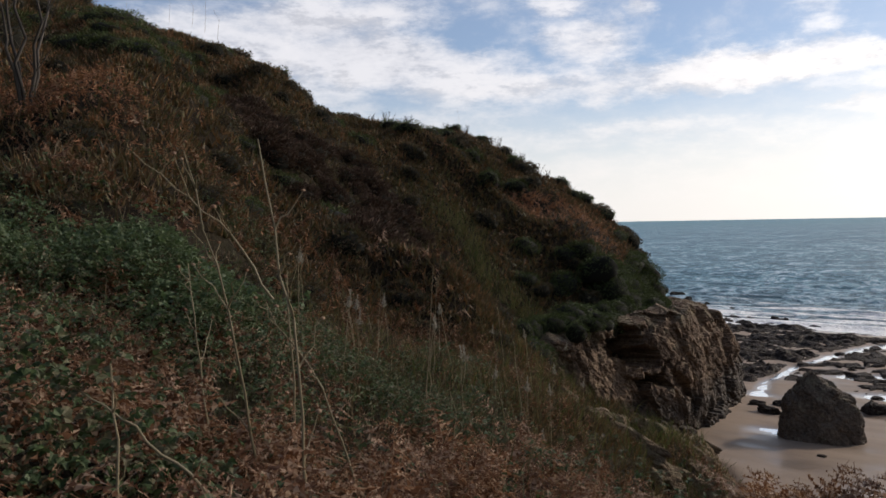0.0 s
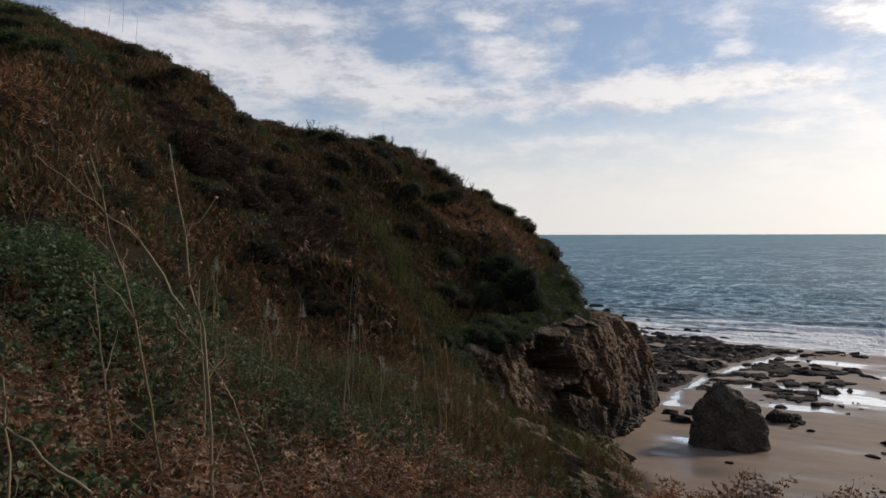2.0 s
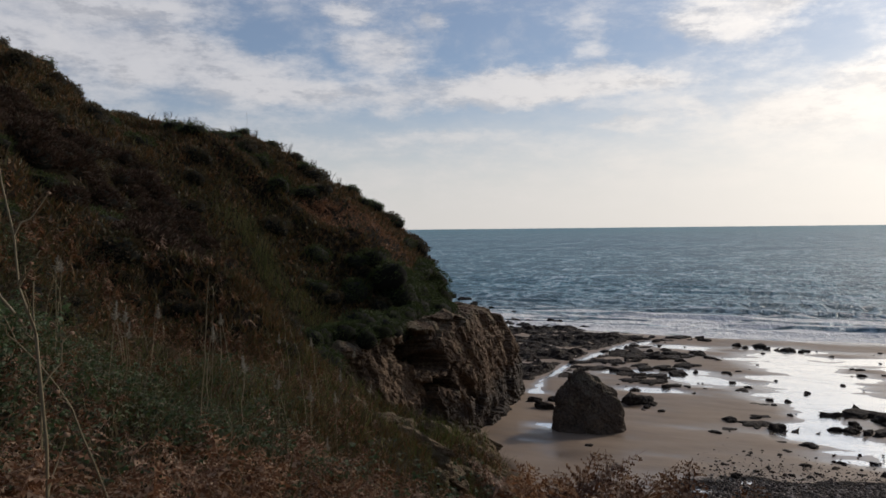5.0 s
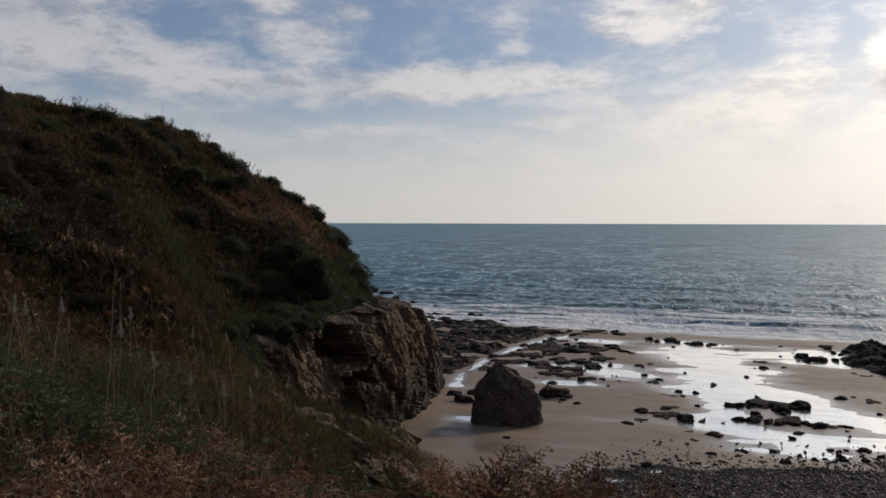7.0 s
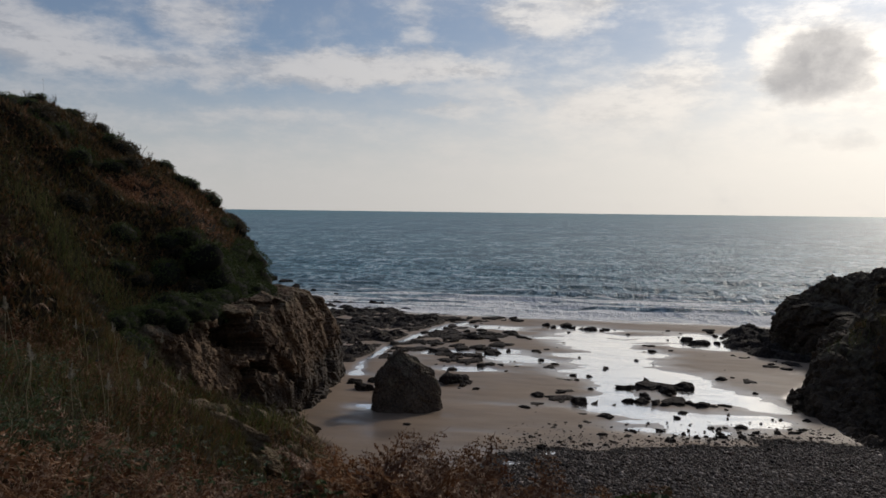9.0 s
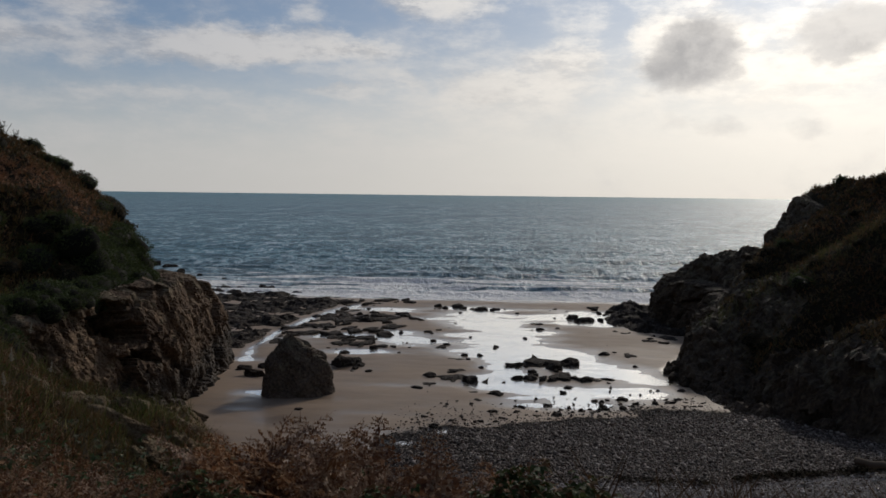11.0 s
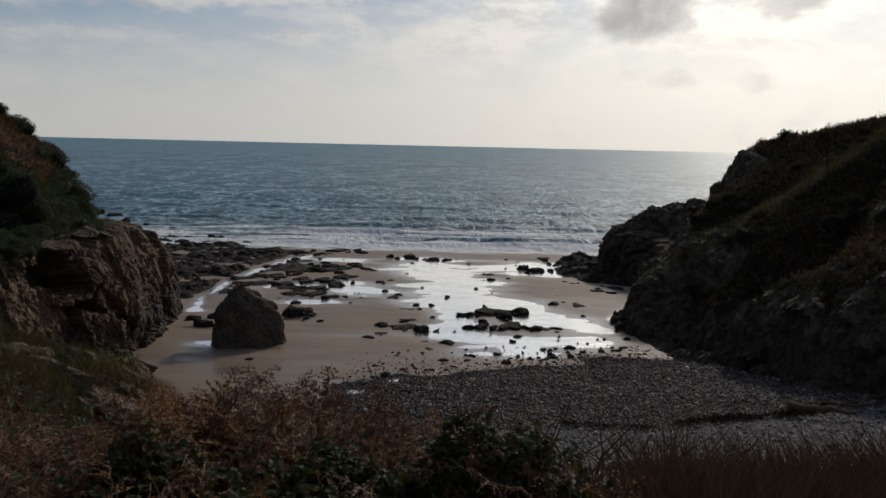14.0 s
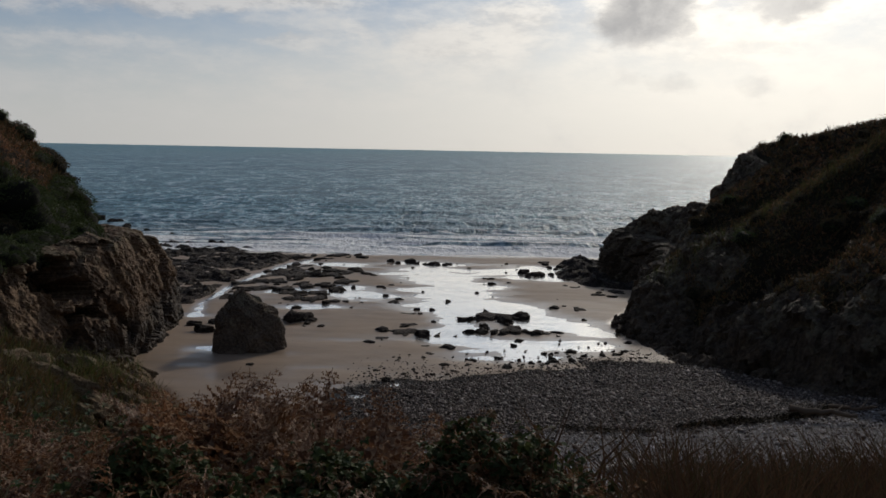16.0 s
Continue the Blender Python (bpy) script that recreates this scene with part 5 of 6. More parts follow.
def rib_line(x, y):
    """Low ribs of pale dead grass that run down between the gullies."""
    bend = 0.25 * np.sin(x * 1.3)
    return np.exp(-((y - 16.2 + 0.38 * (x + 18) + bend) / 0.36) ** 2) * ramp(x, -22, -20) + 0.7 * np.exp(-((y - 18.6 + 0.25 * (x + 18) - bend) / 0.3) ** 2) * ramp(x, -21, -19) * ramp(-x, 13.5, 15)


def thorn_zone(x, y):
    """Dark masses of leafless thorn that fill the gullies, thinner on the low ribs between them."""
    mass = blob(x, y, -18.0, 13.8, 4.2, 1.7, -0.28) + blob(x, y, -16.8, 16.6, 5.0, 2.2, 0.25) + blob(x, y, -19.0, 18.4, 2.6, 1.5) + blob(x, y, -14.6, 18.5, 1.8, 1.1) + blob(x, y, -13.6, 12.6, 1.8, 1.2)
    return np.clip(1.4 * mass - 0.9 * rib_line(x, y), 0, 1)


def on_shelf(x, y):
    """The bare rock shelf below the point of the western headland."""
    return (y > 23.5) & (x > -13.0 - 0.212 * np.clip(y - 24, 0, 5.2) - 0.45 * np.maximum(y - 29.2, 0)) & (x < -6)


def spur_zone(x, y):
    """The low mossy crest of the spur that runs down to the sand."""
    return ramp(np.hypot(x, y), 11.4, 13.0) * ramp(x, -10.6, -9.4)


def open_slope(x, y):
    return (1 - 0.95 * grass_strip(x, y)) * (1 - 0.92 * thorn_zone(x, y)) * (1 - on_shelf(x, y))


# where the rust-coloured bracken grows
def rust_patch(x, y):
    return np.clip(blob(x, y, -16.8, 26.3, 2.9, 1.5, 0.35) * 1.6 + blob(x, y, -14.8, 6.3, 3.2, 1.4, -0.2) * 1.3, 0, 1)


def rust_zone(x, y):
    a = rust_patch(x, y) + blob(x, y, -19.6, 25.6, 2.0, 1.3) * 0.5
    return np.clip(a, 0, 1) * (0.55 + 0.45 * patchy(x, y, 0.5, 61, -0.3, 0.4)) + 0.16 * patchy(x, y, 0.3, 62, 0.1, 0.6)


def gorse_zone(x, y):
    a = blob(x, y, -21.5, 11.5, 6.5, 3.6, -0.5) + blob(x, y, -13.4, 26.5, 2.6, 4.2) + blob(x, y, -29.5, 20.0, 3.0, 10.0, 0.3) + blob(x, y, -22.5, 26.0, 5.0, 2.6, -0.3)
    return np.clip(a + 0.35 * patchy(x, y, 0.22, 67, -0.1, 0.35), 0, 1)


def bush_mesh(name, seed, mat, tufts=1150, spike=0.10, lumps=0.30):
    """A dense bush of short spiny shoots in clumps round a lumpy core, coloured as inner shade."""
    r = np.random.default_rng(seed)

    def reach(d):
        knobs = np.abs(vnoise(d[:, 0] * 3.4 + seed, d[:, 1] * 3.4, d[:, 2] * 3.4, seed + 4))
        return 0.92 + lumps * fbm(d[:, 0] * 1.6 + seed, d[:, 1] * 1.6, d[:, 2] * 1.6, 2, seed) + 0.20 * (0.5 - knobs)

    d = r.normal(size=(tufts, 3))
    d /= np.linalg.norm(d, axis=1)[:, None]
    d[:, 2] = np.where(d[:, 2] < -0.3, -d[:, 2], d[:, 2])
    p = d * (reach(d) * r.uniform(0.84, 1.03, tufts))[:, None]
    vs = []
    for k in range(2):
        a = d + r.normal(0, 0.7, (tufts, 3)) + np.array([0, 0, 0.4])
        a /= np.linalg.norm(a, axis=1)[:, None]
        w = np.cross(a, r.normal(size=(tufts, 3)))
        w /= np.linalg.norm(w, axis=1)[:, None]
        L = spike * r.uniform(0.5, 1.4, (tufts, 1))
        vs += [p - w * L * 0.16, p + w * L * 0.16, p + a * L * 1.2]
    v = np.stack(vs, 1).reshape(-1, 3)
    f = np.arange(len(v)).reshape(-1, 3)
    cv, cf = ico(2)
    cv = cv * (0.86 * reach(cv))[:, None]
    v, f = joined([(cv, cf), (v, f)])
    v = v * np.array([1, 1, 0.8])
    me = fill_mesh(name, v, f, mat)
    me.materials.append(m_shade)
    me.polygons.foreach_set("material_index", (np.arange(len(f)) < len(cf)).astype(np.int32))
    return me


def plant_bushes(name, kinds, places, lo, hi, label, group, sink=0.15):
    for k, p in enumerate(places):
        s = float(rng.uniform(lo, hi))
        ob = new(name, kinds[k % len(kinds)])
        ob.matrix_world = pose(*map(float, p - np.array([0, 0, sink * s])), float(rng.normal(0, 9)), float(rng.normal(0, 9)), float(rng.uniform(0, 360))) @ Matrix.Diagonal((s, s * float(rng.uniform(0.8, 1.2)), s * float(rng.uniform(0.75, 1.1)), 1))
        tagged(ob, label, "bush", group)


def jittered(x0, x1, y0, y1, cell, wanted):
    gx, gy = np.meshgrid(np.arange(x0, x1, cell), np.arange(y0, y1, cell))
    x, y = gx.ravel() + rng.uniform(0, cell, gx.size), gy.ravel() + rng.uniform(0, cell, gx.size)
    ok = wanted(x, y) > rng.uniform(0, 1, len(x))
    x, y = x[ok], y[ok]
    return np.stack([x, y, ground_height(x, y)], -1)


hill_only = lambda x, y: dry_land(x, y, 1.3) & (np.hypot(x, y) > 15.5) & (x > -38) & (x < -9) & ~on_shelf(x, y)
gorse_shapes = [bush_mesh("gorse_bush", 70 + k, m_gorse) for k in range(5)]
scrub_shapes = [bush_mesh("scrub_bush", 80 + k, m_scrub, 950, 0.14) for k in range(4)]
plant_bushes("gorse_bush", gorse_shapes, jittered(-37, -11, 4, 33, 1.45, lambda x, y: hill_only(x, y) * open_slope(x, y) * (0.8 * gorse_zone(x, y) - 1.2 * rust_patch(x, y))), 0.4, 0.75,
             "dense dark green gorse bush on the steep headland", "gorse on the western headland")
plant_bushes("scrub_bush", scrub_shapes, jittered(-37, -10, 4, 33, 1.6, lambda x, y: hill_only(x, y) * open_slope(x, y) * (0.62 - 1.0 * rust_patch(x, y))), 0.4, 0.75,
             "brown leafless scrub bush on the steep headland", "scrub on the western headland")
plant_bushes("gorse_bush", gorse_shapes, [np.array([x, y, float(ground_height(x, y)[0])]) for x, y in ((-15.4, 29.2), (-14.7, 25.0), (-15.0, 24.4), (-14.6, 23.4), (-16.1, 23.3), (-17.6, 30.1), (-20.9, 29.4), (-24.9, 28.7))],
             0.5, 0.75, "large dense gorse bush at the point of the headland", "gorse at the point")
plant_bushes("gorse_bush", gorse_shapes, [np.array([x, y, z]) for x, y, z in ((-12.4, 18.1, 4.3), (-12.9, 17.3, 4.2), (-13.2, 18.6, 4.8), (-12.1, 16.6, 3.6))], 0.55, 0.8, "dark gorse bush beside the rock hollow", "gorse along the cliff edge")
thorn_shapes = [bush_mesh("thorn_bush", 90 + k, m_thorn, 1700, 0.15, 0.22) for k in range(3)]
plant_bushes("thorn_bush", thorn_shapes, jittered(-23, -11.5, 11.2, 20.2, 0.82, lambda x, y: (dry_land(x, y, 1.3) & (np.hypot(x, y) > 14.3)) * thorn_zone(x, y) * 1.2 * (1 - spur_zone(x, y))), 0.5, 0.85, "dark maroon leafless thorn bush in a gully", "thorn in the gullies", sink=0.3)
# gorse hanging over the brow of the rock face
plant_bushes("gorse_bush", gorse_shapes, [np.array([x, y, max(float(ground_height(x, y)[0]), 4.45)]) for x, y in ((-12.7, 22.6), (-12.55, 23.7), (-12.5, 24.9), (-12.4, 26.0), (-12.5, 27.2), (-12.9, 28.4), (-13.2, 24.2), (-13.1, 26.6))],
             0.6, 0.85, "dark gorse bush hanging over the rock face", "gorse along the cliff edge")
# small gorse bushes that break the skyline
plant_bushes("gorse_bush", gorse_shapes, [np.array([x, y, float(ground_height(x, y)[0]) + 0.12]) for x, y in ((-31.0, 17.9), (-30.6, 18.9), (-30.3, 19.8), (-30.2, 20.5), (-30.1, 21.5), (-30.0, 22.2), (-29.8, 23.5), (-29.2, 24.8), (-28.6, 25.6), (-28.2, 26.0), (-27.7, 26.6), (-24.2, 29.2), (-22.9, 29.6), (-18.7, 30.2), (-16.4, 30.1))],
             0.28, 0.46, "small gorse bush standing out on the skyline", "gorse on the skyline")
# the rounded overhanging nose of gorse at the point
for k in range(30):
    f, g = (k % 10) / 9, k // 10
    y = 24.6 + 4.9 * f
    x = -12.75 - 0.212 * (y - 24) - 0.42 * g - 0.18 * (g == 0)
    plant_bushes("gorse_bush", gorse_shapes[k % 5:], [np.array([x, y, 4.95 + 0.60 * g + 0.16 * math.sin(7 * f + g)])], 0.58, 0.78, "large dense gorse bush at the point of the headland", "gorse at the point")
plant_bushes("scrub_bush", scrub_shapes, jittered(-15.5, -9.2, 3.0, 11.5, 0.9, lambda x, y: dry_land(x, y, 1.0) * (np.hypot(x, y) > 10.2) * (np.hypot(x, y) < 16.5) * (0.6 - 0.5 * rust_patch(x, y))), 0.28, 0.5, "low brown twiggy scrub on the slope", "scrub on the slope", sink=0.3)
for k in range(11):
    f = k / 10
    y = 20.2 + 6.9 * f
    x = -12.15 - 0.3 * f + 0.15 * math.sin(11 * f)
    plant_bushes("gorse_bush", gorse_shapes[k % 5:], [np.array([x, y, 4.62 + 0.16 * math.sin(8 * f)])], 0.38, 0.56, "dark gorse bush hanging over the cliff edge", "gorse along the cliff edge", sink=0.05)
# overhanging fringe along the top of the western cliff
for k in range(8):
    f = k / 7
    x, y = -12.75 - 0.45 * f + 0.12 * math.sin(9 * f), 24.4 - 5.2 * f
    plant_bushes("gorse_bush", gorse_shapes[k % 5:], [np.array([x, y, max(float(ground_height(x, y)[0]), 4.95 - 0.3 * f)])], 0.5, 0.7, "dark gorse bush hanging over the cliff edge", "gorse along the cliff edge", sink=0.05)
east_only = lambda x, y: dry_land(x, y, 1.6) & (x > 7) & (y > 14) & (x < 34) & ((y < 40.5) | (x > 17.6))
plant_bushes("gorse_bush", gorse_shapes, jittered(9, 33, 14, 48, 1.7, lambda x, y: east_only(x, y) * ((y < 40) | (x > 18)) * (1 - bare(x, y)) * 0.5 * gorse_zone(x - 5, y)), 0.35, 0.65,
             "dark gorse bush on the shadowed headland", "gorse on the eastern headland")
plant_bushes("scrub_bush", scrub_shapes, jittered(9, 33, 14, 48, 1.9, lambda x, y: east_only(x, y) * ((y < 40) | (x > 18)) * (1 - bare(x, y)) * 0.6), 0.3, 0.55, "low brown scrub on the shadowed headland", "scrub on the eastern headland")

# bracken: far on the hills, nearer on the slope, close before the eye
far_rust = spots(60000, -37, -10, 3, 33, lambda x, y: (dry_land(x, y, 1.2) & (np.hypot(x, y) > 13)) * open_slope(x, y) * (0.04 + 0.96 * rust_zone(x, y)))
east_rust = spots(16000, 9, 33, 14, 48, lambda x, y: east_only(x, y) * (1 - 0.8 * bare(x, y)) * ramp(x, 12.5, 16) * (0.3 + 0.7 * patchy(x, y, 0.22, 72)))
far_east = spots(15000, 9, 33, 14, 48, lambda x, y: east_only(x, y) * (1 - 0.85 * bare(x, y)) * (0.3 + 0.6 * patchy(x, y, 0.25, 71)))
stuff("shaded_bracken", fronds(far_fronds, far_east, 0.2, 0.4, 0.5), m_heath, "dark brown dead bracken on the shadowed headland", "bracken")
stuff("rusty_bracken", fronds(far_fronds, far_rust, 0.22, 0.42, 0.5) + fronds(far_fronds, east_rust, 0.2, 0.38, 0.5), m_rust, "rust-coloured dead bracken over the hillsides", "bracken")


def tuft(seed, n=4):
    """A low tuft of stiff leaves."""
    r = np.random.default_rng(seed)
    a = r.uniform(0, 2 * math.pi, n)
    out_ = np.stack([np.cos(a), np.sin(a), 0 * a], -1)
    side = np.stack([-np.sin(a), np.cos(a), 0 * a], -1)
    tip = out_ * r.uniform(0.3, 1.0, (n, 1)) + np.array([0, 0, 1]) * r.uniform(0.5, 1.0, (n, 1))
    v = np.stack([out_ * 0.1 - side * 0.13, out_ * 0.1 + side * 0.13, tip], 1).reshape(-1, 3)
    return v, np.arange(3 * n).reshape(-1, 3)


heath = np.concatenate([spots(90000, -37, -10, 3, 33, lambda x, y: (dry_land(x, y, 1.0) & (np.hypot(x, y) > 9)) * np.maximum(open_slope(x, y), 0.3) * (1 - 0.9 * on_shelf(x, y)) * (0.95 - 0.85 * rust_patch(x, y)) * (1 - 0.8 * spur_zone(x, y))), spots(36000, 8, 33, 14, 48, lambda x, y: east_only(x, y) * (0.95 - 0.8 * bare(x, y)))])
stuff("heath", fronds([tuft(k) for k in range(4)], heath, 0.11, 0.27, 0.5), m_heath, "low brown heath and dead scrub over the hillsides", "heath")


def slope_here(x, y):
    return (dry_land(x, y, 0.3) & (x < 5.5) & (y > -3) & (np.hypot(x, y) < 17)).astype(float)


def nettle_zone(x, y):
    """The taller fresh green growth behind the dead bracken."""
    return np.clip(blob(x, y, -7.8, 2.9, 1.0, 1.4) + blob(x, y, -7.2, 4.2, 1.1, 0.8) + blob(x, y, -6.3, 3.6, 0.8, 0.5, -0.5), 0, 1)


def green_zone(x, y):
    """The green bramble and nettle patches of the near slope."""
    a = nettle_zone(x, y) + blob(x, y, -3.4, 1.35, 0.8, 0.5, 0.3) + 0.6 * blob(x, y, -4.3, 2.8, 0.7, 0.35, -0.6) + 0.7 * blob(x, y, -5.6, 5.2, 1.2, 0.6) + blob(x, y, -0.45, 3.4, 1.05, 0.8) + 0.5 * blob(x, y, -3.0, 1.2, 0.9, 0.7) + 0.7 * blob(x, y, -5.6, 6.2, 1.5, 1.0) + 1.0 * blob(x, y, 0.6, 4.2, 0.75, 0.6)
    return np.clip(a + (0.12 + 0.38 * ramp(-x, 3.2, 4.5)) * patchy(x, y, 0.8, 73, -0.05, 0.35), 0, 1)


MOUNDS = [(-1.3, 3.95, 0.62, 0.5, 0.5), (-0.62, 4.1, 0.55, 0.5, 0.46), (0.34, 4.15, 0.6, 0.5, 0.66), (0.72, 3.7, 0.42, 0.4, 0.48)]   # low heaps of bramble at the edge of the bank: centre, half widths, height


def mound_zone(x, y):
    return np.clip(sum(blob(x, y, cx, cy, rx * 0.8, ry * 0.8) for cx, cy, rx, ry, h in MOUNDS), 0, 1)


def reed_zone(x, y):
    a = blob(x, y, -5.7, 5.6, 2.6, 1.5, -0.9) + blob(x, y, -7.0, 8.6, 2.2, 1.6, -0.9)
    return np.clip(a, 0, 1)


spur_fern = spots(9000, -10.5, -3.0, 8.5, 21, lambda x, y: dry_land(x, y, 0.3) * (np.hypot(x, y) > 9.5) * patchy(x, y, 0.5, 108) * (1 - 0.8 * bare(x, y)))
mid_places = spots(14000, -17, 5.5, -2, 17, lambda x, y: slope_here(x, y) * (np.hypot(x, y) > 6.0) * (0.9 - 0.7 * green_zone(x, y) - 0.35 * reed_zone(x, y)) * (1 - 0.8 * bare(x, y)) * (0.2 + 0.8 * patchy(x, y, 0.9, 103, -0.4, 0.2)) * (1 - 0.97 * spur_zone(x, y)) * (1 - 0.55 * ramp(np.hypot(x, y), 8, 11)))
stuff("slope_bracken", fronds(mid_fronds, mid_places, 0.25, 0.5, 0.45) + fronds(mid_fronds, spur_fern, 0.16, 0.34, 0.6), m_bracken_dark, "dead brown bracken on the slope", "bracken")
close_places = spots(11000, -8.5, 4.5, 0.0, 7.6, lambda x, y: slope_here(x, y) * (0.12 + 0.88 * ramp(fbm(x * 1.5, y * 1.5, 0, 2, 101), -0.35, 0.25)) * clear_of_eye(x, y, 2.5) * (np.hypot(x, y) < 8.5) * np.clip(0.95 - 0.75 * green_zone(x, y) - 0.6 * ramp(x, 0.5, 1.4) - 0.4 * reed_zone(x, y) - 0.55 * mound_zone(x, y), 0, 1) * (1 - 0.4 * ramp(-x, 3.2, 4.8)))
low = (close_places[:, 0] > -3.6) & (close_places[:, 1] > 3.2)
stuff("close_bracken", fronds(near_fronds, close_places[~low], 0.28, 0.68, 0.55), m_bracken, "curled brown dead bracken fronds beside the path", "bracken")


stuff("damp_bracken", fronds(near_fronds, close_places[low], 0.24, 0.56, 0.55), m_bracken_dark, "dark dead bracken at the edge of the slope", "bracken")


# a taller fringe where the slope breaks off towards the beach
fa = np.radians(rng.uniform(-21, 6, 330))
fd = rng.uniform(4.6, 6.3, 330)
fx, fy = fd * np.sin(fa), fd * np.cos(fa)
fringe = np.stack([fx, fy, ground_height(fx, fy)], -1)[patchy(fx, fy, 0.9, 99, -0.5, 0.2) > rng.uniform(0, 1, 330)]
stuff("fringe_bracken", fronds(fern_fronds, fringe[::3], 0.7, 1.0, 0.22), m_bracken_dark, "tall brown dead bracken at the edge of the slope", "bracken")


def bramble_leaf(seed):
    """Three pointed, folded, toothed leaflets on one stalk."""
    r = np.random.default_rng(seed)
    vs, fs = [], []
    for a in (-1.15, 0.0, 1.15):
        L, w = (1.0, 0.40) if a == 0 else (0.82, 0.34)
        d, n = np.array([math.cos(a), math.sin(a), 0]), np.array([-math.sin(a), math.cos(a), 0])
        k = len(vs)
        droop = -0.25 - 0.2 * r.random()
        row = [(0.12, 0.0, 0), (0.42, 1.0, 0.12), (0.72, 0.72, 0.06), (1.0, 0.0, droop), (0.72, -0.72, 0.06), (0.42, -1.0, 0.12), (0.55, 0.0, -0.06)]
        vs += [d * L * p + n * w * q + np.array([0, 0, z * 0.9]) for p, q, z in row]
        fs += [[k, k + 6, k + 1], [k + 1, k + 6, k + 2], [k + 2, k + 6, k + 3], [k + 3, k + 6, k + 4], [k + 4, k + 6, k + 5], [k + 5, k + 6, k]]
    return np.array(vs), np.array(fs)


leaves = [bramble_leaf(k) for k in range(4)]


def thicket(n, x0, x1, y0, y1, wanted, tall, lo, hi):
    p = spots(n, x0, x1, y0, y1, wanted)
    hump = tall * (0.75 + 0.5 * fbm(p[:, 0] * 1.3, p[:, 1] * 1.3, 0, 3, 81)) * np.sqrt(rng.uniform(0.02, 1, len(p)))
    p[:, 2] += np.maximum(hump, 0.04)
    return fronds(leaves, p, lo, hi, 0.55)


def mound(cx, cy, rx, ry, tall, n=1300):
    """Leaves packed over a low dome, with an uneven surface."""
    a, q = rng.uniform(0, 2 * math.pi, n), np.sqrt(rng.uniform(0, 1, n))
    x, y = cx + rx * q * np.cos(a), cy + ry * q * np.sin(a)
    h = tall * np.sqrt(1 - q * q * 0.96) * (0.82 + 0.45 * fbm(x * 3.2, y * 3.2, 0, 3, 77)) * (0.45 + 0.55 * np.sqrt(rng.uniform(0, 1, n)))
    return fronds(leaves, np.stack([x, y, ground_height(x, y) + np.maximum(h, 0.03)], -1), 0.042, 0.078, 0.5)


mound_fern = spots(900, -2.0, 1.3, 3.3, 4.7, lambda x, y: mound_zone(x, y) * (0.15 + 0.5 * ramp(x, 0.0, 0.2)))
mound_fern[:, 2] += 0.22
stuff("mound_bracken", fronds(near_fronds, mound_fern, 0.25, 0.5, 0.5), m_bracken_dark, "dead brown bracken growing through the bramble", "bracken")
for cx, cy, rx, ry, h in MOUNDS:
    stuff("bramble_mound", mound(cx, cy, rx, ry, h), m_bramble, "dark green bramble heap at the edge of the bank", "bramble")
stuff("dark_bramble_leaves", thicket(10000, -1.9, 2.4, 0.3, 8, lambda x, y: slope_here(x, y) * clear_of_eye(x, y, 2.0) * green_zone(x, y), 0.6, 0.035, 0.07)
      + thicket(22000, -16, -1, 3, 17, lambda x, y: slope_here(x, y) * (np.hypot(x, y) > 5) * (1 - spur_zone(x, y)) * (0.08 + 0.7 * green_zone(x, y)), 0.45, 0.03, 0.06), m_bramble, "dark green bramble leaves over dead bracken", "bramble")
stuff("bramble_leaves", thicket(42000, -11, -1.9, 0.3, 8, lambda x, y: slope_here(x, y) * clear_of_eye(x, y, 2.0) * green_zone(x, y), 0.6, 0.026, 0.055),
      m_ivy, "green bramble leaves tangled over the bracken", "bramble")


stuff("nettles", thicket(26000, -11.5, -4.8, 2.4, 7, lambda x, y: slope_here(x, y) * nettle_zone(x, y), 0.75, 0.035, 0.07), m_nettle, "fresh green nettles and bramble behind the dead bracken", "nettles")
stuff("big_bramble_leaves", thicket(1800, -5.0, -2.0, 0.4, 2.6, lambda x, y: slope_here(x, y) * clear_of_eye(x, y, 2.1) * np.clip(blob(x, y, -3.4, 1.35, 1.0, 0.6) + 0.06, 0, 1), 0.6, 0.05, 0.085), m_ivy, "large green bramble leaves close beside the path", "bramble")


def grass_blade(bend):
    return (np.array([[-0.012, 0, 0], [0.012, 0, 0], [-0.009 + bend * 0.3, 0, 0.55], [0.009 + bend * 0.3, 0, 0.55], [bend, 0, 0.95]]), np.array([[0, 1, 3], [0, 3, 2], [2, 3, 4]]))


blades = [grass_blade(b) for b in (0.1, 0.25, 0.45, 0.7)]
dry_places = np.concatenate([spots(26000, -13, 0, 2, 17, lambda x, y: slope_here(x, y) * clear_of_eye(x, y, 2.4) * (1 - 0.75 * bare(x, y)) * (1 - spur_zone(x, y)) * (0.15 + 0.85 * reed_zone(x, y))),
                             ])
edge_dry = spots(34000, 0.4, 5.5, 3.2, 7.4, lambda x, y: slope_here(x, y) * clear_of_eye(x, y, 2.8) * (0.04 + 0.96 * ramp(x / y, 0.26, 0.37)) * (0.25 + 0.75 * patchy(x, y, 1.1, 106, -0.5, 0.2)))
rib_grass = spots(30000, -23, -12.5, 12, 22, lambda x, y: dry_land(x, y, 1.2) * np.clip(rib_line(x, y), 0, 1))
far_dry = spots(30000, -37, -10, 3, 33, lambda x, y: dry_land(x, y, 1.2) * (np.hypot(x, y) > 13) * open_slope(x, y) * (0.15 + 0.55 * patchy(x, y, 0.35, 64)))
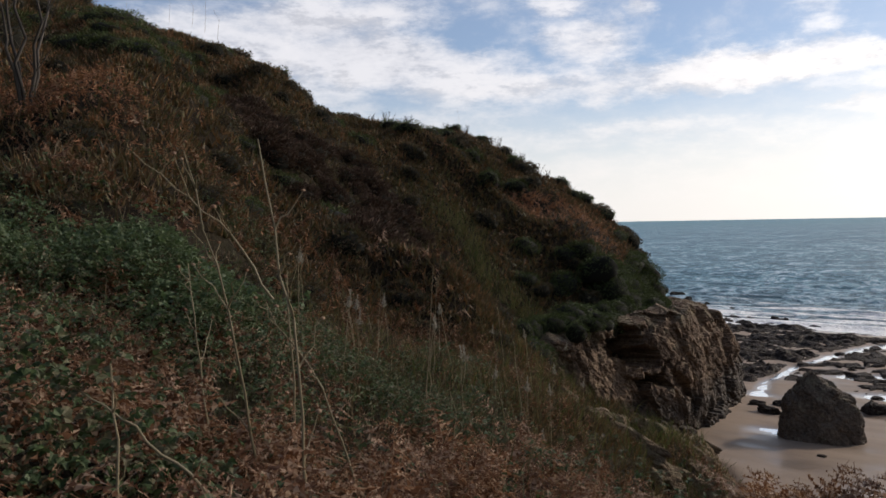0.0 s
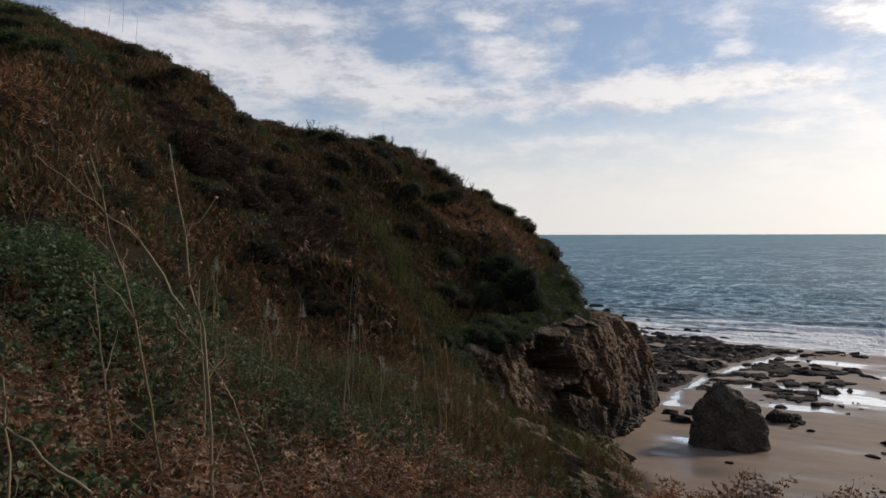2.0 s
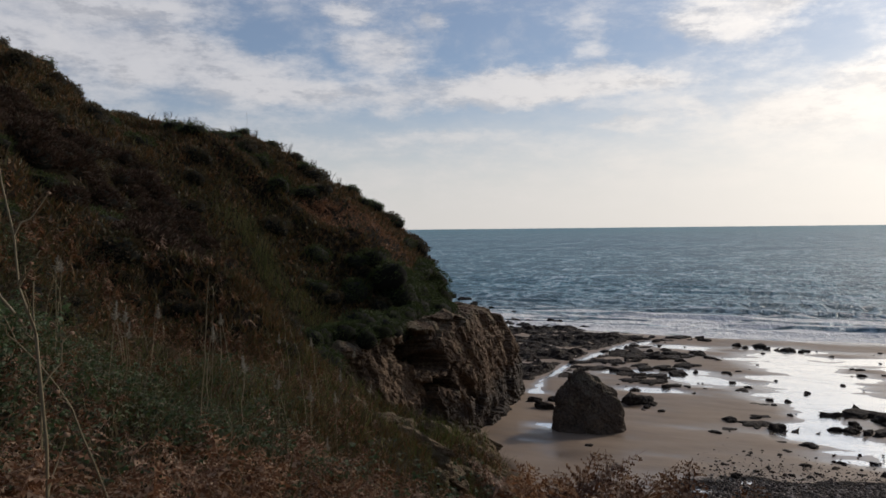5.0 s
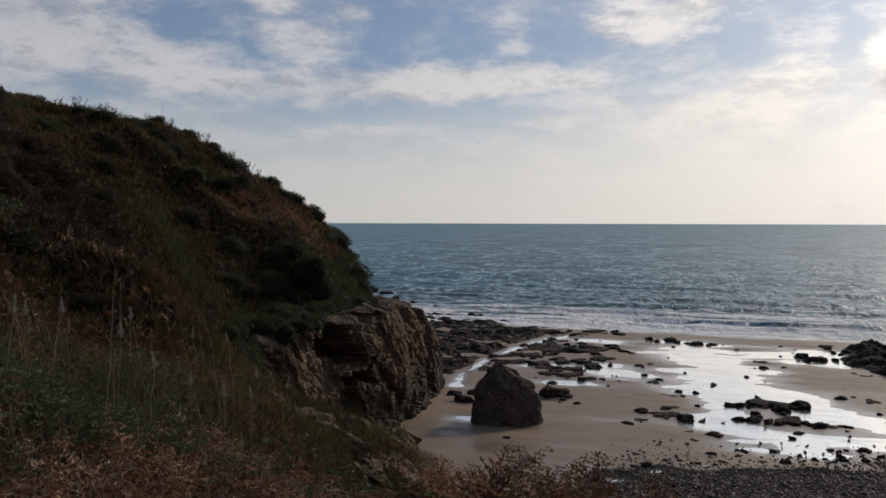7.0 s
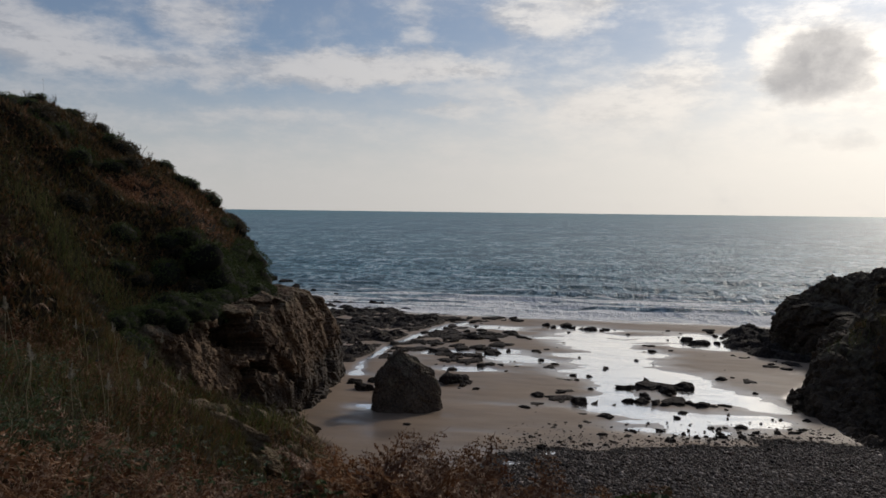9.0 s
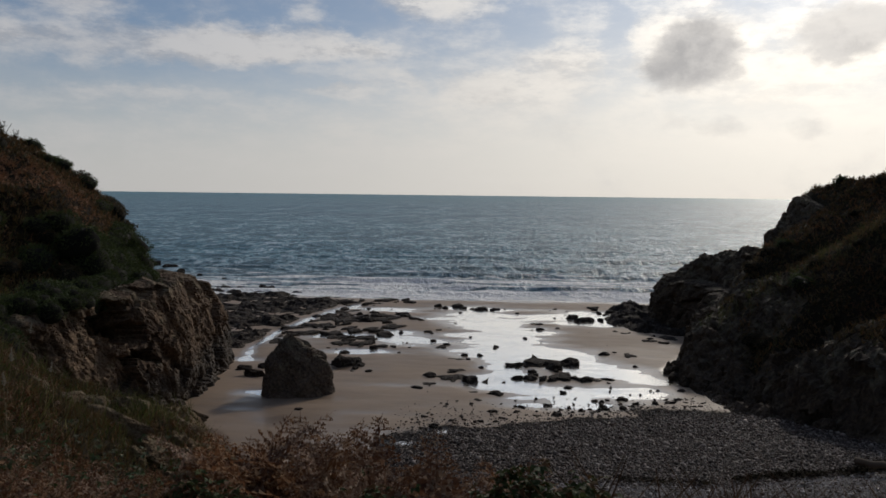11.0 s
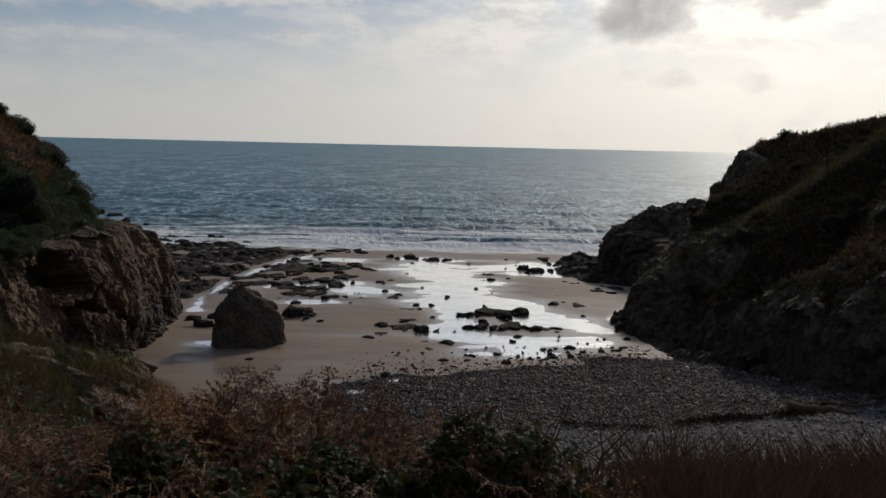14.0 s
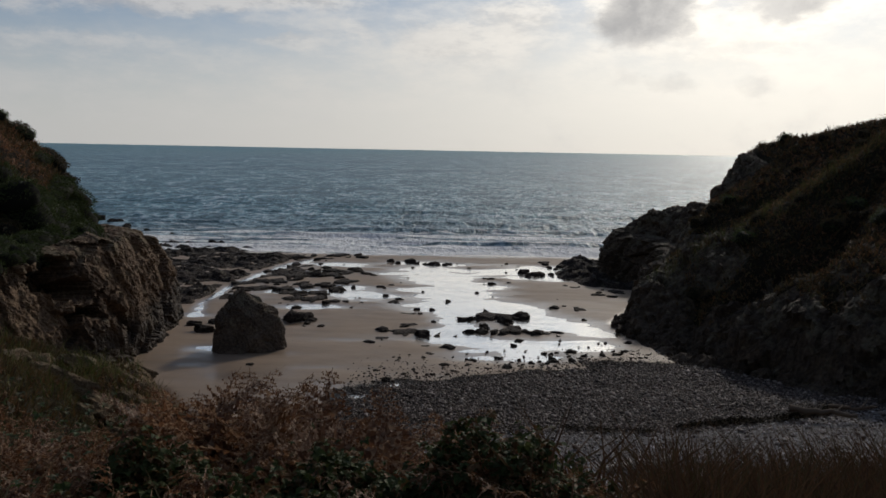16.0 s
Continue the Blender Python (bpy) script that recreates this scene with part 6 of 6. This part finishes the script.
stuff("edge_grass", fronds(blades, edge_dry, 0.5, 1.1, 0.22) + fronds(near_fronds, edge_dry[::9], 0.4, 0.7, 0.3), m_stem, "thin reddish brown withered stems at the edge of the bank", "grass")
stuff("dry_grass", fronds(blades, dry_places, 0.28, 0.62, 0.32) + fronds(blades, far_dry, 0.18, 0.42, 0.4) + fronds(blades, rib_grass, 0.25, 0.5, 0.5), m_dry, "pale dry grass standing on the slopes", "grass")
green_places = np.concatenate([spots(9000, -9, 1, 2, 13, lambda x, y: slope_here(x, y) * (np.hypot(x, y) > 7.5) * (0.1 + 0.7 * patchy(x, y, 0.6, 91))),
                               spots(26000, -20, -9, 16, 24, lambda x, y: dry_land(x, y, 0.6) * (0.06 + 0.94 * grass_strip(x, y))),
                               spots(16000, -11, -4.5, 14, 23, lambda x, y: dry_land(x, y, 0.4) * (1 - 0.5 * bare(x, y)) * (0.1 + 0.5 * patchy(x, y, 0.7, 95))),
                               spots(38000, 8, 30, 15, 48, lambda x, y: dry_land(x, y, 1.0) * np.clip(0.65 * patchy(x, y, 0.4, 97) * (1 - 0.5 * bare(x, y)) + 1.3 - along(RIGHT_SPUR, x, y)[0] / 0.9, 0, 1))])
moss_places = spots(60000, -12.5, -4.5, 8.5, 19.5, lambda x, y: dry_land(x, y, 0.4) * spur_zone(x, y) * (0.25 + 0.75 * patchy(x, y, 0.6, 96)) * (1 - 0.55 * bare(x, y)))
spur_heath = spots(70000, -10.8, -3.0, 8.5, 22.5, lambda x, y: dry_land(x, y, 0.25) * (np.hypot(x, y) > 9.5) * (0.15 + 0.6 * patchy(x, y, 0.8, 104)) * (1 - 0.5 * bare(x, y)))
stuff("spur_heath", fronds([tuft(k) for k in range(4)], spur_heath, 0.08, 0.2, 0.5), m_heath, "low brown withered plants on the mossy spur", "heath")
stuff("short_grass", fronds(blades, moss_places, 0.12, 0.30, 0.5), m_moss, "short mossy green grass on the crest of the spur", "grass")
stuff("rough_grass", fronds(blades, green_places, 0.3, 0.6, 0.35), m_grass, "rough yellow-green grass tufts on the slopes", "grass")


# ---------------------------------------------------------------- dead stalks, saplings
def dead_stalk(path, thick, twigs, seed, label):
    """A tall dead stalk with side shoots, seed heads and withered leaves."""
    r = np.random.default_rng(seed)
    e = new("dead_stalk")
    base = np.array(path[0])
    e.location = base
    p = np.array(path) - base
    t = np.linspace(0, 1, 12)
    cum = np.concatenate([[0], np.cumsum(np.linalg.norm(np.diff(p, axis=0), axis=1))])
    line = np.stack([np.interp(t * cum[-1], cum, p[:, j]) for j in range(3)], -1) + r.normal(0, 0.008, (12, 3))
    part("stem", fill_mesh("stem", *tube(line, np.linspace(thick, thick * 0.35, 12), 6), m_stalk), e)
    for k in range(twigs):
        i = int(r.integers(4, 11))
        a = r.uniform(0, 2 * math.pi)
        L = r.uniform(0.12, 0.42) * (1.2 - i / 14)
        tip = line[i] + np.array([math.cos(a) * L * 0.6, math.sin(a) * L * 0.6, L * 0.8])
        shoot = part("side_shoot", fill_mesh("side_shoot", *tube(wander(line[i], tip, 5, 0.01, r), np.linspace(thick * 0.45, thick * 0.2, 5), 5), m_stalk), e)
        part("seed_head", fill_mesh("seed_head", tip + head[0] * r.uniform(0.007, 0.014), head[1], m_bracken), shoot, "withered brown seed head")
    return tagged(e, label, "stalk", "dead stalks on the slope")


head = ico(1)
head = (head[0] * np.where(np.arange(len(head[0])) % 2, 1.5, 0.6)[:, None] * np.array([1, 1, 0.8]), head[1])
tall = "tall pale dead stalk with withered side shoots"
dead_stalk([(-2.95, 2.12, 6.0), (-3.06, 2.16, 7.37), (-3.18, 2.17, 7.84), (-3.33, 2.14, 8.42)], 0.0105, 7, 1, tall)
dead_stalk([(-3.36, 2.25, 6.1), (-3.57, 2.16, 7.43), (-3.72, 2.11, 8.01), (-3.86, 2.07, 8.4)], 0.0105, 9, 2, tall)
dead_stalk([(-3.60, 2.56, 6.0), (-3.71, 2.63, 7.23), (-3.8, 2.68, 7.74)], 0.0105, 5, 3, tall)
dead_stalk([(-3.75, 2.18, 6.3), (-3.92, 2.15, 7.53), (-4.03, 2.18, 7.8)], 0.0075, 4, 4, tall)
dead_stalk([(-3.12, 1.32, 6.4), (-3.22, 1.35, 7.47)], 0.0105, 2, 5, "short dark dead stalk among brambles")
dead_stalk([(-3.10, 1.66, 6.9), (-3.52, 1.42, 7.27), (-3.77, 1.36, 7.31)], 0.0075, 0, 6, "bent dry stalk leaning over the brambles")
dead_stalk([(-3.70, 2.5, 7.6), (-3.91, 2.36, 8.01), (-4.33, 2.04, 8.44)], 0.0075, 5, 7, "leaning dry stalk with seed heads")
dead_stalk([(-2.9, 2.5, 6.3), (-3.2, 2.42, 7.2), (-3.5, 2.3, 7.6)], 0.0075, 2, 8, "leaning dry stalk with seed heads")
thin = [dead_stalk([(0, 0, -0.2), (0.03, 0.02, 0.7), (float(rng.normal(0, 0.1)), 0.03, float(h))], 0.007, tw, 30 + k, "thin pale dead stalk standing among dry grass") for k, (h, tw) in enumerate(((1.25, 0), (1.05, 1), (1.45, 2), (0.9, 3)))]
reeds = jittered(-10.5, -2.8, 2.6, 13.5, 0.85, lambda x, y: slope_here(x, y) * np.clip(reed_zone(x, y) * 1.0 + 0.06, 0, 1) * (np.hypot(x, y) > 4.4) * (x < -0.62 * y))
for k, p in enumerate(reeds):
    m = pose(*map(float, p), float(rng.normal(0, 7)), float(rng.normal(0, 7)), float(rng.uniform(0, 360))) @ Matrix.Scale(float(rng.uniform(0.55, 1.0)), 4)
    if k < 4:
        thin[k].matrix_basis = m
    else:
        copy_thing(thin[k % 4], m)
for x, y, h in ((-29.97, 18.4, 1), (-29.4, 19.28, 1), (-30.45, 17.6, 0), (-29.8, 18.9, 2), (-31.4, 16.2, 3), (-24.0, 29.3, 3)):
    copy_thing(thin[h], pose(x, y, float(ground_height(x, y)[0]) + 0.5, 0, 4, 40 * h))


def bare_shrub(name, seed, height, spread, limbs, label, category, stout=1.0):
    """A leafless shrub or sapling: forked limbs and fine twigs."""
    r = np.random.default_rng(seed)
    e = new(name)
    chunks = []
    for k in range(limbs):
        a = r.uniform(0, 2 * math.pi)
        lean = spread * r.uniform(0.3, 1)
        tip = np.array([math.cos(a) * lean, math.sin(a) * lean, height * r.uniform(0.7, 1)])
        line = wander((0.05 * math.cos(a), 0.05 * math.sin(a), -0.2), tip, 8, 0.05, r)
        limb = part("limb", fill_mesh("limb", *tube(line, np.linspace(0.022, 0.0075, 8) * height / 2 * stout, 5), m_twig), e)
        tw = []
        for q in range(5):
            i = int(r.integers(2, 8))
            b = r.uniform(0, 2 * math.pi)
            L = height * r.uniform(0.12, 0.3)
            tw.append(tube(wander(line[i], line[i] + np.array([math.cos(b) * L * 0.5, math.sin(b) * L * 0.5, L * 0.85]), 4, 0.015, r), np.linspace(0.007, 0.003, 4) * height / 2 * stout, 4))
        for q in tw:
            part("twig", fill_mesh("twig", *q, m_twig), limb)
    return tagged(e, label, category)


shrub = bare_shrub("bare_shrub", 3, 1.5, 1.0, 10, "leafless grey shrub on the skyline", "shrub", 2.6)
spots_ = [(-27.2, 26.3), (-27.0, 26.7), (-26.6, 27.0), (-23.9, 24.2), (-23.4, 24.4), (-22.9, 24.2), (-22.6, 24.1), (-25.5, 27.9), (-25.3, 28.3), (-24.4, 28.8), (-23.6, 29.4), (-22.1, 29.9), (-21.7, 30.0), (-21.3, 30.0), (-21.0, 30.1), (-20.8, 30.1), (-20.5, 30.0), (-20.3, 30.0), (-20.0, 30.0), (-19.8, 29.9), (-19.3, 30.0)]
for k, (x, y) in enumerate(spots_):
    m = pose(x, y, float(ground_height(x, y)[0]), 0, 0, 67 * k) @ Matrix.Scale(0.5 + 0.09 * (k % 4), 4)
    if k == 0:
        shrub.matrix_basis = m
    else:
        copy_thing(shrub, m)
for k, (x, y, s) in enumerate(((18.3, 43.9, 0.45), (18.9, 43.3, 0.35), (20.6, 41.0, 0.5), (22.6, 39.0, 0.4), (24.0, 37.4, 0.5))):
    copy_thing(shrub, pose(x, y, float(ground_height(x, y)[0]), 0, 0, 51 * k) @ Matrix.Scale(s, 4))
sap = bare_shrub("bare_sapling", 9, 3.4, 0.8, 5, "leafless grey sapling on the slope", "sapling")
sap.location = (-14.6, 5.5, float(ground_height(-14.6, 5.5)[0]))


def plumed_reed(seed, height):
    """A dry reed stalk with a pale feathery seed head."""
    r = np.random.default_rng(seed)
    e = new("plumed_reed")
    line = wander((0, 0, -0.2), (r.normal(0, 0.08), r.normal(0, 0.08), height), 7, 0.015, r)
    part("stem", fill_mesh("stem", *tube(line, np.linspace(0.006, 0.003, 7), 5), m_stalk), e)
    n = 90
    t = r.uniform(0, 1, n)
    root = line[-1] + np.stack([0.02 * t, 0 * t, 0.17 * t - 0.05], -1)
    a = r.normal(0, 1, (n, 3)) * np.array([1, 1, 0.4]) + np.array([0.3, 0, 0.8])
    a *= (0.055 * (1.15 - t) * r.uniform(0.5, 1.3, n) / np.linalg.norm(a, axis=1))[:, None]
    w = np.cross(a, r.normal(size=(n, 3)))
    w *= 0.006 / np.linalg.norm(w, axis=1)[:, None]
    part("seed_plume", fill_mesh("seed_plume", np.stack([root - w, root + w, root + a], 1).reshape(-1, 3), np.arange(3 * n).reshape(-1, 3), m_plume), e, "pale feathery seed head")
    return tagged(e, "dry reed with a pale feathery seed head", "reed", "plumed reeds on the slope")


plumes = [plumed_reed(60 + k, h) for k, h in enumerate((0.95, 0.8, 1.1))]
PLUMES = [(-5.9, 5.2), (-6.3, 5.6), (-5.6, 6.0), (-6.9, 6.4), (-6.0, 7.0), (-6.6, 7.6), (-5.2, 6.6), (-5.0, 7.4), (-5.6, 8.4), (-6.2, 9.2), (-5.2, 9.0), (-6.9, 9.9), (-7.4, 8.2), (-7.9, 10.4),
          (-6.2, 4.7), (-5.5, 4.6), (-4.9, 5.6), (-7.2, 5.4), (-4.6, 6.3), (-6.6, 11.0), (-7.4, 11.6)]
for k, (x, y) in enumerate(PLUMES):
    m = pose(x, y, float(ground_height(x, y)[0]), 5 * math.sin(3 * k), 6 * math.cos(5 * k), 57 * k)
    if k < 3:
        plumes[k].matrix_basis = m
    else:
        copy_thing(plumes[k % 3], m)
